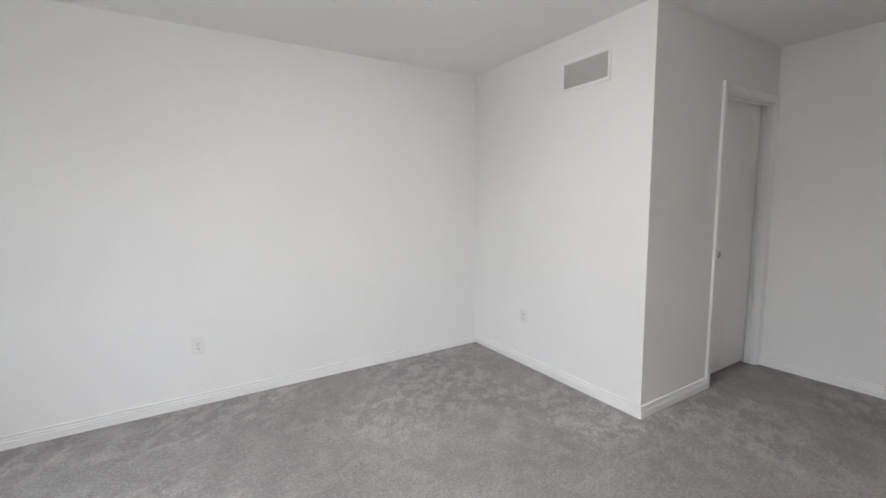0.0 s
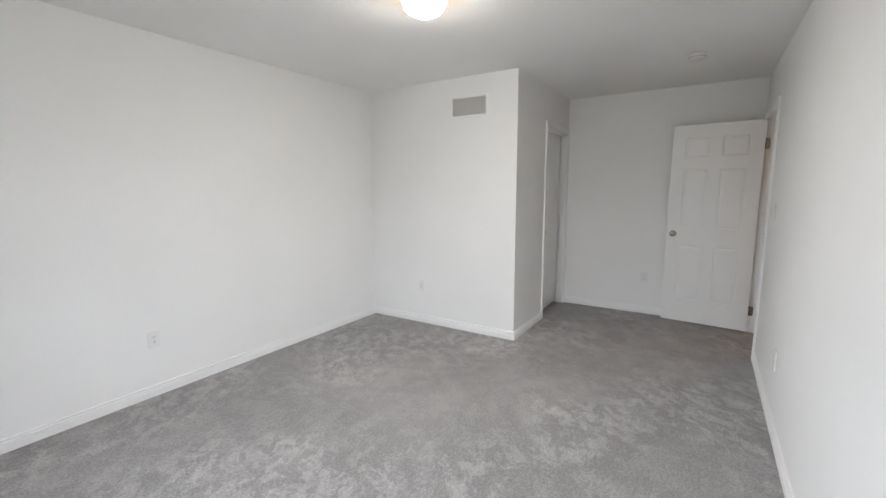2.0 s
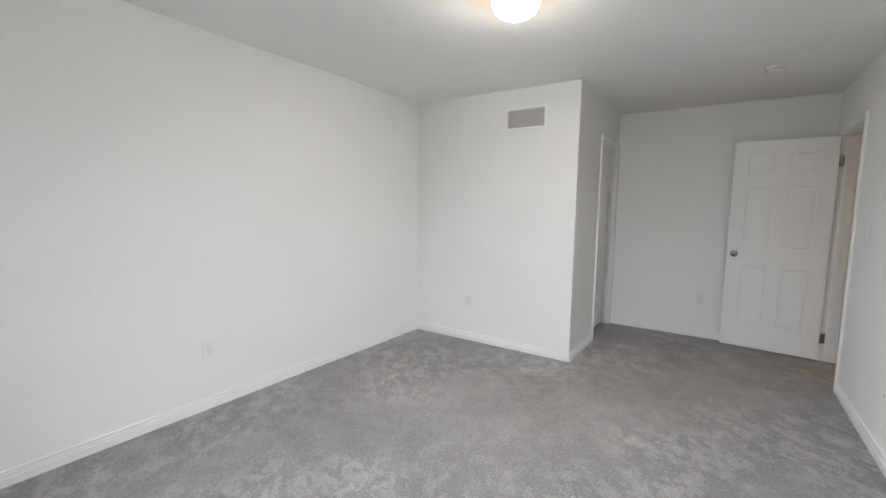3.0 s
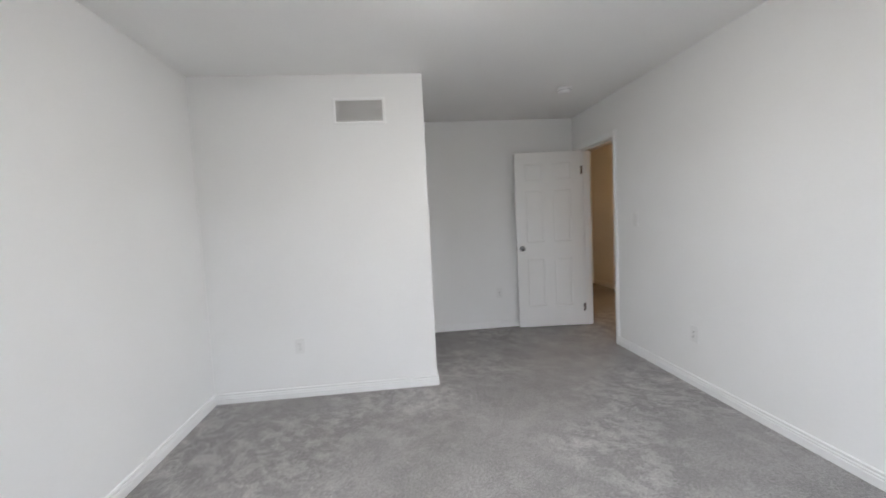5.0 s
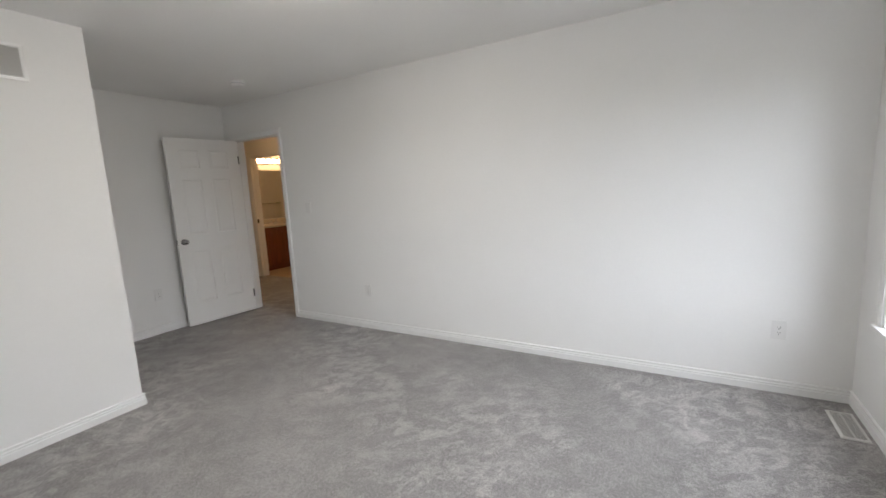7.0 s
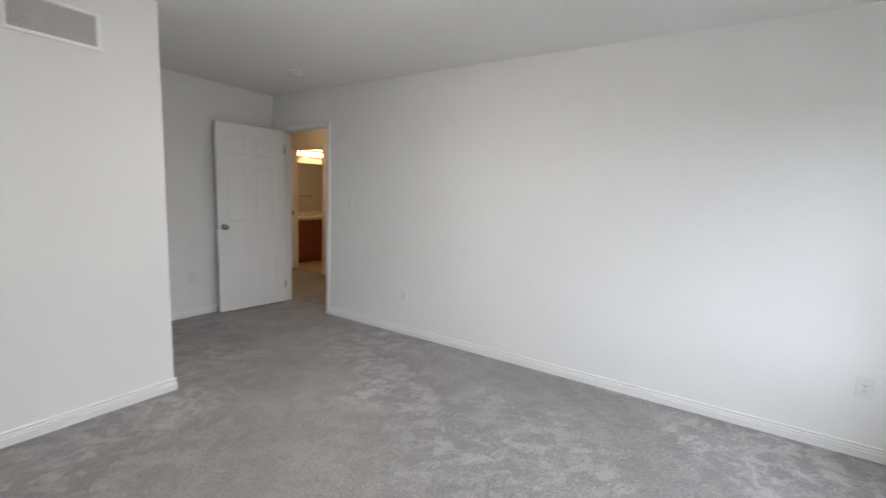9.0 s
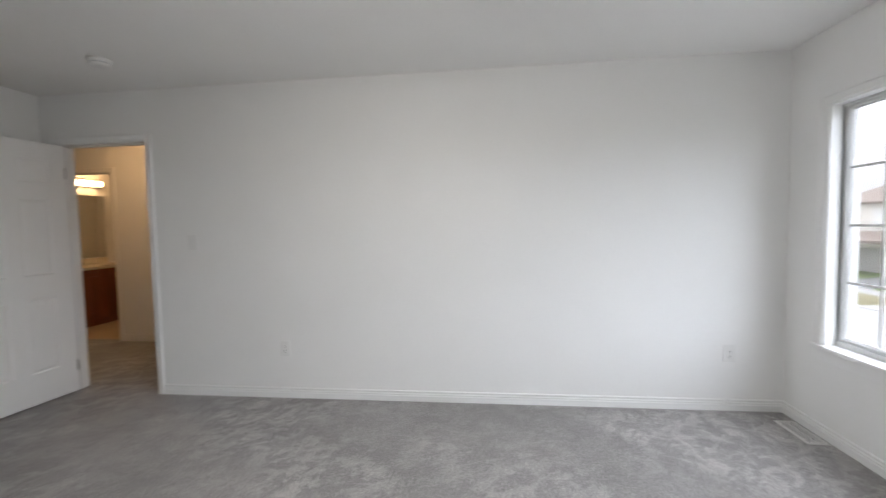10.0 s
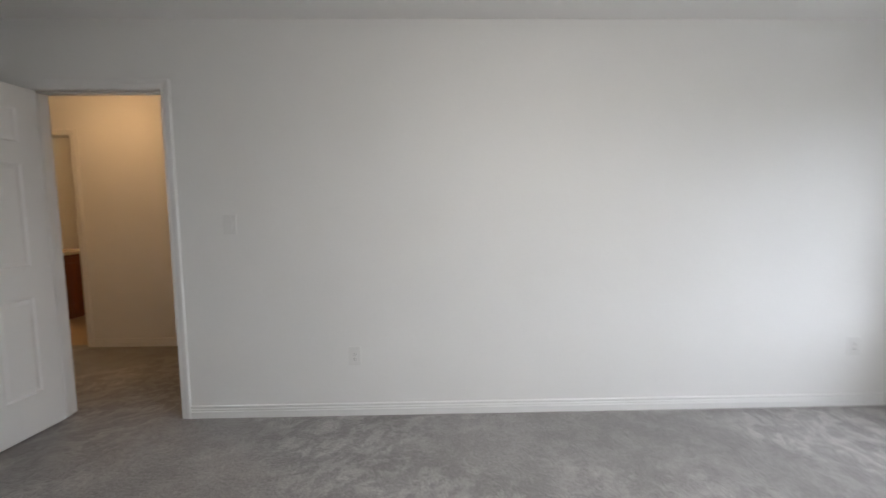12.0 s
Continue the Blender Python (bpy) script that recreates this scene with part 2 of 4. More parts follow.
# ---- the plan ----
XW, XC, XE = -1.59, 2.473, 4.047          # window wall, closet face, end wall of the entry
YS, YC, YN = -0.07, 1.80, 3.503           # door wall, closet side, blank wall
H, HALL, BATH = 2.44, -1.55, 6.50         # ceiling, far wall of the landing, bathroom end wall
D0, D1, C0, C1, E0, E1 = 3.115, 3.877, 3.285, 3.992, 4.90, 5.66   # doorways: bedroom, closet, bathroom
HEAD, J = 2.035, 0.018                    # door head, jamb thickness
W0, W1, WS, WH = 0.255, 2.325, 0.565, 2.0  # window opening

setting("wall_west", [((XW - 0.18, -0.19, 0), (XW, W0, H)), ((XW - 0.18, W1, 0), (XW, YN + 0.12, H)), ((XW - 0.18, W0, 0), (XW, W1, WS - 0.02)), ((XW - 0.18, W0, WH), (XW, W1, H))], PAINT, "off-white painted wall around the triple window", "wall")
setting("wall_north", [((XW, YN, 0), (XC + 0.12, YN + 0.12, H))], PAINT, "blank off-white painted bedroom wall", "wall")
setting("wall_closet_front", [((XC, YC, 0), (XC + 0.12, YN, H))], PAINT, "off-white closet wall with a return air grille", "wall")
setting("wall_closet_side", [((XC + 0.12, YC, 0), (C0 - J, YC + 0.12, H)), ((C1 + J, YC, 0), (XE, YC + 0.12, H)), ((C0 - J, YC, HEAD + J), (C1 + J, YC + 0.12, H))], PAINT, "off-white closet side wall with a door opening", "wall")
setting("wall_closet_back", [((XC + 0.12, YN - 0.1, 0), (XE, YN + 0.12, H))], PAINT, "painted wall inside the closet", "wall")
setting("wall_east", [((XE, YS, 0), (XE + 0.12, YN + 0.12, H))], PAINT, "off-white end wall of the entry nook", "wall")
setting("wall_south", [((XW, YS - 0.12, 0), (D0 - J, YS, H)), ((D1 + J, YS - 0.12, 0), (6.62, YS, H)), ((D0 - J, YS - 0.12, HEAD + J), (D1 + J, YS, H))], PAINT, "off-white painted wall with the bedroom doorway", "wall")
setting("wall_landing", [((1.9, HALL - 0.12, 0), (E0 - J, HALL, H)), ((E1 + J, HALL - 0.12, 0), (6.62, HALL, H)), ((E0 - J, HALL - 0.12, HEAD + J), (E1 + J, HALL, H))], PAINT, "landing wall with the bathroom doorway, warmly lit", "wall")
setting("wall_landing_west", [((1.78, HALL - 0.12, 0), (1.9, YS - 0.12, H))], PAINT, "end wall of the landing", "wall")
setting("wall_landing_east", [((6.62, HALL - 0.12, 0), (6.74, YS, H))], PAINT, "end wall of the landing", "wall")
setting("wall_bath_east", [((BATH, -4.7, 0), (BATH + 0.12, HALL - 0.12, H))], PAINT, "bathroom wall behind the mirror", "wall")
setting("wall_bath_west", [((4.48, -4.7, 0), (4.6, HALL - 0.12, H))], PAINT, "bathroom wall with a towel bar", "wall")
setting("wall_bath_south", [((4.48, -4.82, 0), (BATH + 0.12, -4.7, H))], PAINT, "bathroom end wall", "wall")
setting("ceiling", [((XW - 0.18, YS - 0.12, H), (XE + 0.12, YN + 0.12, H + 0.15)), ((1.78, -4.82, H), (6.74, YS - 0.12, H + 0.15)), ((XE + 0.12, YS - 0.12, H), (6.74, YS, H + 0.15))], CEIL, "white flat painted ceiling", "ceiling")
setting("floor", [((XW - 0.18, YS - 0.12, -0.12), (XE + 0.12, YN + 0.12, 0.0)), ((1.78, HALL - 0.06, -0.12), (6.74, YS - 0.12, 0.0)), ((XE + 0.12, YS - 0.12, -0.12), (6.74, YS, 0.0))], FLOOR, "grey plush wall-to-wall carpet with brushed patches", "carpet")
bath_floor = setting("floor_bath", [((4.48, -4.82, -0.12), (6.62, HALL - 0.06, -0.006))], TILE, "beige bathroom floor", "floor")

# skirting with a stepped top, mitred round the corners
SKIRT = [(0.0, 0.0), (0.014, 0.0), (0.015, 0.042), (0.0085, 0.0445), (0.0085, 0.0500), (0.0135, 0.0520), (0.0135, 0.0570), (0.0060, 0.0600), (0.0055, 0.0670), (0.0125, 0.0695), (0.0130, 0.0765), (0.009, 0.080), (0.0, 0.080)]


def skirting(points):
    ob = part("baseboard", sweep(B(), points, SKIRT, lambda x, y, h: Vector((x, y, h))), TRIM)
    return tagged(ob, "white painted baseboard with a stepped profile", "baseboard", kind="structure")


skirting([(D1 + 0.062, YS), (XE, YS), (XE, YC - 0.018)])
skirting([(C0 - 0.062, YC), (XC, YC), (XC, YN), (XW, YN), (XW, YS), (D0 - 0.062, YS)])
skirting([(1.9, HALL), (E0 - 0.062, HALL)])
skirting([(E1 + 0.062, HALL), (6.62, HALL)])
skirting([(6.62, YS - 0.12), (D1 + 0.062, YS - 0.12)])
skirting([(D0 - 0.062, YS - 0.12), (1.9, YS - 0.12)])

# door casings: a thin inner edge that thickens to an outer band
CASING = [(0.004, 0.0), (0.004, 0.008), (0.010, 0.011), (0.030, 0.012), (0.040, 0.016), (0.056, 0.018), (0.060, 0.015), (0.060, 0.0)]


def casing(x0, x1, head, y, side, cut=None):
    """Casing round a doorway in a wall along x; side +1: it faces +y."""
    bm = sweep(B(), [(x0, 0), (x0, head), (x1, head), (x1, 0)], CASING, lambda u, v, h: Vector((u, y + side * h, v)))
    if cut is not None:
        bmesh.ops.bisect_plane(bm, geom=bm.verts[:] + bm.edges[:] + bm.faces[:], plane_co=(cut, 0, 0), plane_no=(1, 0, 0), clear_outer=True)
    return tagged(part("trim", bm, TRIM), "white painted door casing", "door casing", kind="structure")


def jamb(x0, x1, y0, y1, stop_y, stop_side):
    bm = B()
    block(bm, (x0 - J, y0, 0), (x0, y1, HEAD), 0.001)
    block(bm, (x1, y0, 0), (x1 + J, y1, HEAD), 0.001)
    block(bm, (x0 - J, y0, HEAD), (x1 + J, y1, HEAD + J), 0.001)
    s = stop_y + stop_side * 0.032
    block(bm, (x0, stop_y, 0), (x0 + 0.01, s, HEAD - 0.01), 0.002)
    block(bm, (x1 - 0.01, stop_y, 0), (x1, s, HEAD - 0.01), 0.002)
    block(bm, (x0, stop_y, HEAD - 0.01), (x1, s, HEAD), 0.002)
    return tagged(part("door_frame", bm, TRIM), "white painted door jamb with a stop", "door frame", kind="structure")


casing(D0, D1, HEAD, YS, 1)
casing(D0, D1, HEAD, YS - 0.12, -1)
casing(C0, C1, HEAD, YC, -1, XE - 0.002)
casing(E0, E1, HEAD, HALL, 1)
jamb(D0, D1, YS - 0.12, YS, YS - 0.04, -1)
jamb(C0, C1, YC, YC + 0.12, YC + 0.072, -1)
jamb(E0, E1, HALL - 0.12, HALL, HALL - 0.04, -1)


# ---- doors ----
def leaf_mesh(width, height, thick, relief=1.0):
    """A moulded six-panel leaf: x along its width from the hinge, y its thickness, z up."""
    bm = B()
    xs = [0, 0.115, width / 2 - 0.05, width / 2 + 0.05, width - 0.115, width]
    zs = [0, 0.235, 0.81, 0.985, 1.585, 1.695, 1.895, height]
    panels = []
    for y in (0.0, thick):
        rows = [[bm.verts.new((x, y, z)) for x in xs] for z in zs]
        for k in range(len(zs) - 1):
            for i in range(len(xs) - 1):
                q = [rows[k][i], rows[k][i + 1], rows[k + 1][i + 1], rows[k + 1][i]]
                f = bm.faces.new(q if y == 0 else q[::-1])
                if i in (1, 3) and k in (1, 3, 5):
                    panels.append(f)
    for a, b in (((0, 0, 0), (0, thick, height)), ((width, 0, 0), (width, thick, height))):
        x = a[0]
        vs = [bm.verts.new(c) for c in ((x, 0, 0), (x, thick, 0), (x, thick, height), (x, 0, height))]
        bm.faces.new(vs if x else vs[::-1])
    for z in (0, height):
        vs = [bm.verts.new(c) for c in ((0, 0, z), (width, 0, z), (width, thick, z), (0, thick, z))]
        bm.faces.new(vs if z else vs[::-1])
    bmesh.ops.remove_doubles(bm, verts=bm.verts, dist=1e-5)
    bmesh.ops.recalc_face_normals(bm, faces=bm.faces)
    bmesh.ops.inset_individual(bm, faces=panels, thickness=0.004, depth=0.0)
    bmesh.ops.inset_individual(bm, faces=panels, thickness=0.013, depth=-0.008 * relief)
    bmesh.ops.inset_individual(bm, faces=panels, thickness=0.006, depth=0.0)
    bmesh.ops.inset_individual(bm, faces=panels, thickness=0.030, depth=0.006 * relief)
    return bm


def knob(parent, x, z, y, side, mat):
    """A round knob on a rosette, standing out of the leaf's face at y."""
    bm = lathe(B(), [(0, 0), (0.032, 0), (0.032, 0.004), (0.028, 0.009), (0.013, 0.012), (0.011, 0.028), (0.014, 0.034), (0.024, 0.042), (0.027, 0.052), (0.024, 0.062), (0.014, 0.067), (0, 0.068)], (x, y, z), (0, side, 0), 24)
    return part("door_handle", bm, mat, parent, "satin nickel round knob")


def hinge(parent, z, y):
    bm = block(B(), (-0.003, y - 0.001, z - 0.045), (0.0, y + 0.034, z + 0.045), 0.0008)
    block(bm, (-0.036, y + 0.0335, z - 0.045), (0.0, y + 0.037, z + 0.045), 0.0008)
    lathe(bm, [(0, -0.046), (0.006, -0.046), (0.006, 0.046), (0, 0.046)], (-0.004, y + 0.040, z), (0, 0, 1), 12)
    return part("hinge", bm, NICKEL, parent, "grey metal hinge")


bed_door = thing("door_1", (D1 - 0.004, YS + 0.002, 0.014), "white six-panel bedroom door standing wide open", "door", kind="structure", turn=OPEN)
part("leaf", leaf_mesh(0.757, 2.016, 0.035, 0.75), DOOR, bed_door)
knob(bed_door, 0.757 - 0.06, 0.925, 0.0, -1, NICKEL)
knob(bed_door, 0.757 - 0.06, 0.925, 0.035, 1, NICKEL)
part("latch_plate", block(B(), (0.7565, 0.006, 0.897), (0.7585, 0.029, 0.953), 0.0005), NICKEL, bed_door, "nickel latch plate")
for hz in (0.20, 1.80):
    bm = block(B(), (-0.0025, 0.002, hz - 0.045), (-0.0002, 0.033, hz + 0.045), 0.0006)
    lathe(bm, [(0, -0.047), (0.006, -0.047), (0.006, 0.047), (0, 0.047)], (-0.006, -0.006, hz), (0, 0, 1), 12)
    part("hinge", bm, NICKEL, bed_door, "grey metal door hinge")
    plate = part("hinge_plate", block(B(), (D1 - 0.0025, YS - 0.036, hz - 0.031), (D1 - 0.0002, YS - 0.001, hz + 0.059), 0.0006), NICKEL)
    tagged(plate, "grey metal hinge leaf on the white jamb", "hinge", "hinge leaves")
tagged(part("strike_plate", block(B(), (D0 + 0.0002, YS - 0.034, 0.905), (D0 + 0.002, YS - 0.004, 0.975), 0.0005), NICKEL), "small metal strike plate on the jamb", "strike plate")
tagged(part("strike_plate", block(B(), (E1 - 0.002, HALL - 0.034, 0.93), (E1 - 0.0002, HALL - 0.004, 1.0), 0.0005), DARK), "dark metal strike plate on the bathroom jamb", "strike plate")

closet_door = thing("door_2", (C0 + 0.002, YC + 0.075, 0.022), "closed white closet door set back in its frame", "door", kind="structure")
part("leaf", leaf_mesh(C1 - C0 - 0.004, 2.008, 0.034, 0.3), DOOR, closet_door)
knob(closet_door, 0.055, 0.92, 0.0, -1, NICKEL)

# ---- the window ----
GX = XW - 0.10                              # plane of the glass
BAYS = ((0.295, 0.745, 2), (0.915, 1.670, 3), (1.830, 2.280, 2))
Z0, Z1 = 0.612, 1.955
bm = B()
block(bm, (GX - 0.03, W0, WS), (XW, W0 + 0.012, WH))
block(bm, (GX - 0.03, W1 - 0.012, WS), (XW, W1, WH))
block(bm, (GX - 0.03, W0, WH - 0.012), (XW, W1, WH))
tagged(part("trim", bm, TRIM), "white painted window reveal lining", "window lining", kind="structure")
WCASE = [(0.0, 0.0), (0.0, 0.010), (0.036, 0.012), (0.044, 0.017), (0.050, 0.017), (0.050, 0.0)]
bm = sweep(B(), [(W0, WS), (W0, WH), (W1, WH), (W1, WS)], WCASE, lambda u, v, h: Vector((XW + h, u, v)))
tagged(part("trim", bm, TRIM), "white painted window casing", "window casing", kind="structure")
tagged(part("window_sill", block(B(), (GX - 0.03, W0 - 0.06, WS - 0.026), (XW + 0.034, W1 + 0.06, WS), 0.006), TRIM), "white painted window stool", "window sill", kind="structure")
bm = block(B(), (XW, W0 - 0.045, WS - 0.095), (XW + 0.014, W1 + 0.045, WS - 0.026), 0.003)
tagged(part("trim", bm, TRIM), "white painted apron under the window stool", "window apron", kind="structure")

window = thing("window_1", (GX, W0, WS), "white vinyl triple window with grey grille bars", "window", kind="structure")
shift = Matrix.Translation((-GX, -W0, -WS))


def at_window(bm):
    bmesh.ops.transform(bm, matrix=shift, verts=bm.verts)
    return bm


bm = B()
fx0, fx1, s_frame = GX - 0.03, GX + 0.036, 0.018
block(bm, (fx0, W0 + 0.012, WS), (fx1, W1 - 0.012, Z0 - s_frame))
block(bm, (fx0, W0 + 0.012, Z1 + 0.018), (fx1, W1 - 0.012, WH - 0.012))
for a, b in ((W0 + 0.008, 0.267), (0.777, 0.897), (1.688, 1.798), (2.312, W1 - 0.008)):
    block(bm, (fx0, a, Z0 - s_frame), (fx1, b, Z1 + s_frame))
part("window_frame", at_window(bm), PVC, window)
for n, (a, b, cols) in enumerate(BAYS):
    bm, s = B(), 0.018 if n == 1 else 0.028
    gap = 0.003 if n == 2 else 0.0
    d0, d1 = (GX - 0.02, GX + 0.026) if n != 1 else (GX - 0.02, GX + 0.020)
    sv = 0.018
    for p, q in (((a - s, Z0 - sv), (a, Z1 + sv)), ((b, Z0 - sv), (b + s, Z1 + sv)), ((a, Z0 - sv), (b, Z0)), ((a, Z1), (b, Z1 + sv))):
        block(bm, (d0, p[0], p[1]), (d1, q[0], q[1]), 0.002)
    bead, e = 0.007, d1 - 0.013
    for p, q in (((a, Z0), (a + bead, Z1)), ((b - bead, Z0), (b, Z1)), ((a + bead, Z0), (b - bead, Z0 + bead)), ((a + bead, Z1 - bead), (b - bead, Z1))):
        block(bm, (GX + 0.0032, p[0], p[1]), (e, q[0], q[1]), 0.0015)
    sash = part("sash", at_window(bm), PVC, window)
    if gap:
        bm = B()
        for p, q in (((a - s - gap, Z0 - sv), (a - s, Z1 + sv)), ((b + s, Z0 - sv), (b + s + gap, Z1 + sv))):
            block(bm, (d0, p[0], p[1]), (d1 - 0.004, q[0], q[1]))
        part("gasket", at_window(bm), DARK, sash, "dark strip in the joint beside the sash")
    pane = part("pane", at_window(block(B(), (GX - 0.003, a, Z0), (GX + 0.003, b, Z1))), GLASS, sash, "window glass tinted to dim the view outside")
    pane.visible_shadow = False
    gw = 0.0068
    for c in range(1, cols):
        y = a + (b - a) * c / cols
        part("grille_bar", at_window(block(B(), (GX + 0.0034, y - gw, Z0), (GX + 0.0094, y + gw, Z1), 0.001)), GRILLE, sash)
    for r in range(1, 4):
        z = Z0 + (Z1 - Z0) * r / 4
        part("grille_bar", at_window(block(B(), (GX + 0.0036, a, z - gw), (GX + 0.0092, b, z + gw), 0.001)), GRILLE, sash)

# casement hardware: a folding crank on the sill of the frame, a lever on the mullion
bm = block(B(), (fx1, 2.12, WS + 0.004), (fx1 + 0.030, 2.23, WS + 0.024), 0.006)
block(bm, (fx1 + 0.008, 2.10, WS + 0.024), (fx1 + 0.024, 2.20, WS + 0.033), 0.004)
lathe(bm, [(0, 0), (0.008, 0), (0.009, 0.014), (0.006, 0.018), (0, 0.018)], (fx1 + 0.016, 2.11, WS + 0.031), (0, 0, 1), 12)
part("crank_handle", at_window(bm), PLATE, window, "white folding crank handle")
bm = block(B(), (fx1, 1.782, 0.72), (fx1 + 0.007, 1.806, 0.80), 0.003)
block(bm, (fx1 + 0.006, 1.787, 0.735), (fx1 + 0.022, 1.801, 0.82), 0.004)
part("sash_lock", at_window(bm), PLATE, window, "white casement lock lever")


# ---- fittings on walls, floor and ceiling ----
def outlet(label, m, kind_of="outlet"):
    """A plate 72 by 117 mm, built facing +y and set by the pose m."""
    ob = new("power_outlet" if kind_of == "outlet" else "light_switch")
    ob.empty_display_size = 0.05
    tagged(ob, label, "outlet" if kind_of == "outlet" else "light switch", "wall outlets" if kind_of == "outlet" else "")
    part("plate", block(B(), (-0.037, 0, -0.0595), (0.037, 0.0075, 0.0595), 0.004), PLATE, ob)
    insert = part("insert" if kind_of == "outlet" else "rocker", block(B(), (-0.0165, 0.005, -0.033), (0.0165, 0.0095, 0.033), 0.0015), PLATE, ob)
    if kind_of == "outlet":
        for z in (0.016, -0.016):
            for x, hh in ((-0.006, 0.0045), (0.006, 0.0035)):
                part("slot", block(B(), (x - 0.0011, 0.009, z - hh), (x + 0.0011, 0.0098, z + hh)), DARK, insert)
            part("slot", lathe(B(), [(0, 0), (0.0026, 0), (0.0026, 0.0006), (0, 0.0006)], (0, 0.0092, z - 0.010), (0, 1, 0), 10), DARK, insert)
    else:
        part("screw", lathe(B(), [(0, 0), (0.003, 0), (0.002, 0.001), (0, 0.001)], (0, 0.0075, 0.048), (0, 1, 0), 10), PLATE, ob)
    ob.matrix_world = m
    return ob


outlet("white duplex outlet on the blank wall above the baseboard", pose(0.198, YN, 0.405, 0, 0, 180))
outlet("white duplex outlet on the closet wall", pose(XC, 2.843, 0.404, 0, 0, 90))
outlet("white duplex outlet beside the open door", pose(XE, 0.89, 0.415, 0, 0, 90))
outlet("white duplex outlet on the wall between door and window", pose(2.007, YS, 0.392))
outlet("white duplex outlet on the wall near the window", pose(-1.235, YS, 0.403))
outlet("white rocker light switch beside the doorway", pose(2.745, YS, 1.233), "switch")

# return air grille high on the closet wall
gy0, gy1, gz0, gz1 = 2.111, 2.459, 2.092, 2.246
grille = thing("return_air_grille", (XC, (gy0 + gy1) / 2, (gz0 + gz1) / 2), "white louvred return air grille near the ceiling", "vent")
cy, cz = (gy0 + gy1) / 2, (gz0 + gz1) / 2
hw, hh = (gy1 - gy0) / 2, (gz1 - gz0) / 2
part("frame", sweep(B(), [(-hw, -hh), (-hw, hh), (hw, hh), (hw, -hh)], [(0, -0.0), (0, 0.004), (0.006, 0.008), (0.018, 0.008), (0.022, 0.004), (0.022, 0.0)], lambda u, v, h: Vector((-h, u, v)), True), TRIM, grille)
# grey sheet on the wall, painted as the shade between the slats
part("backing", block(B(), (-0.0012, -hw, -hh), (-0.0004, hw, hh)), VENT_SHADE, grille)
slat = bmesh.new()
block(slat, (-0.0004, -hw, -0.0050), (0.0004, hw, 0.0050))
bmesh.ops.rotate(slat, verts=slat.verts, cent=(0, 0, 0), matrix=Matrix.Rotation(radians(-48), 3, "Y"))
first = part("slat", slat, VENT, grille)
first.location = (-0.0055, 0, -hh + 0.006)
for k in range(1, 15):
    more = new("slat", first.data)
    more.parent, more.location = grille, (-0.0055, 0, -hh + 0.006 + k * (2 * hh - 0.012) / 14)
for y in (-0.06, 0.06):
    part("stay", block(B(), (-0.0045, y - 0.002, -hh), (-0.002, y + 0.002, hh)), VENT, grille)

# floor register by the window
reg = thing("floor_register", (-1.50, 0.228, 0.0), "white metal floor register in the carpet corner", "floor register")
part("frame", sweep(B(), [(-0.045, -0.135), (-0.045, 0.135), (0.045, 0.135), (0.045, -0.135)], [(0.0, 0.001), (0.0, 0.006), (0.010, 0.006), (0.014, 0.002), (0.014, 0.0)], lambda u, v, h: Vector((u, v, h)), True), VENT, reg)
# dark sheet stands in for the shade under the slats
part("backing", block(B(), (-0.045, -0.135, 0.0006), (0.045, 0.135, 0.0014)), DARK, reg)
first = part("slat", block(B(), (-0.045, -0.0017, 0.001), (0.045, 0.0017, 0.004)), VENT, reg)
first.location = (0, -0.13, 0)
for k in range(1, 25):
    more = new("slat", first.data)
    more.parent, more.location = reg, (0, -0.13 + k * 0.26 / 24, 0)
part("rib", block(B(), (-0.003, -0.135, 0.0035), (0.003, 0.135, 0.0056)), VENT, reg)

# second register along the blank wall, by the window
reg2 = copy_thing(reg, pose(-1.0, 3.18, 0.0, 0, 0, 90))

# smoke alarm
alarm = thing("smoke_alarm", (2.90, 0.49, H), "white round smoke alarm on the ceiling", "smoke alarm")
part("base", lathe(B(), [(0, 0), (0.066, 0), (0.068, -0.004), (0.066, -0.014), (0, -0.014)], (0, 0, 0)), PLATE, alarm)
part("cover", lathe(B(), [(0.058, -0.013), (0.060, -0.016), (0.056, -0.034), (0.044, -0.042), (0.020, -0.044), (0, -0.044)], (0, 0, 0)), PLATE, alarm)
part("vent_ring", lathe(B(), [(0.0592, -0.020), (0.0600, -0.021), (0.0596, -0.027), (0.0585, -0.028)], (0, 0, 0)), GRILLE, alarm)
part("test_button", lathe(B(), [(0.011, -0.043), (0.010, -0.047), (0, -0.047)], (0.02, 0, 0), (0, 0, 1), 16), PLATE, alarm)

# flush ceiling lamp
lamp = thing("ceiling_lamp", (0.88, 1.68, H), "lit flush ceiling lamp with a frosted glass bowl", "ceiling lamp")
part("pan", lathe(B(), [(0, 0), (0.126, 0), (0.130, -0.004), (0.130, -0.020), (0.124, -0.026), (0, -0.026)], (0, 0, 0), steps=40), TRIM, lamp, "white metal pan")
shade = part("shade", lathe(B(), [(0.116, -0.024), (0.122, -0.030), (0.123, -0.042), (0.118, -0.060), (0.104, -0.082), (0.088, -0.097), (0.066, -0.110), (0.034, -0.118), (0.012, -0.120), (0, -0.120)], (0, 0, 0), steps=48), DOME_SIDE, lamp, "frosted glass bowl, brightest over the bulbs")
shade.data.materials.append(DOME)
for face in shade.data.polygons:              # the bulbs light the bottom of the bowl more than its rim
    if face.center.z < -0.078:
        face.material_index = 1
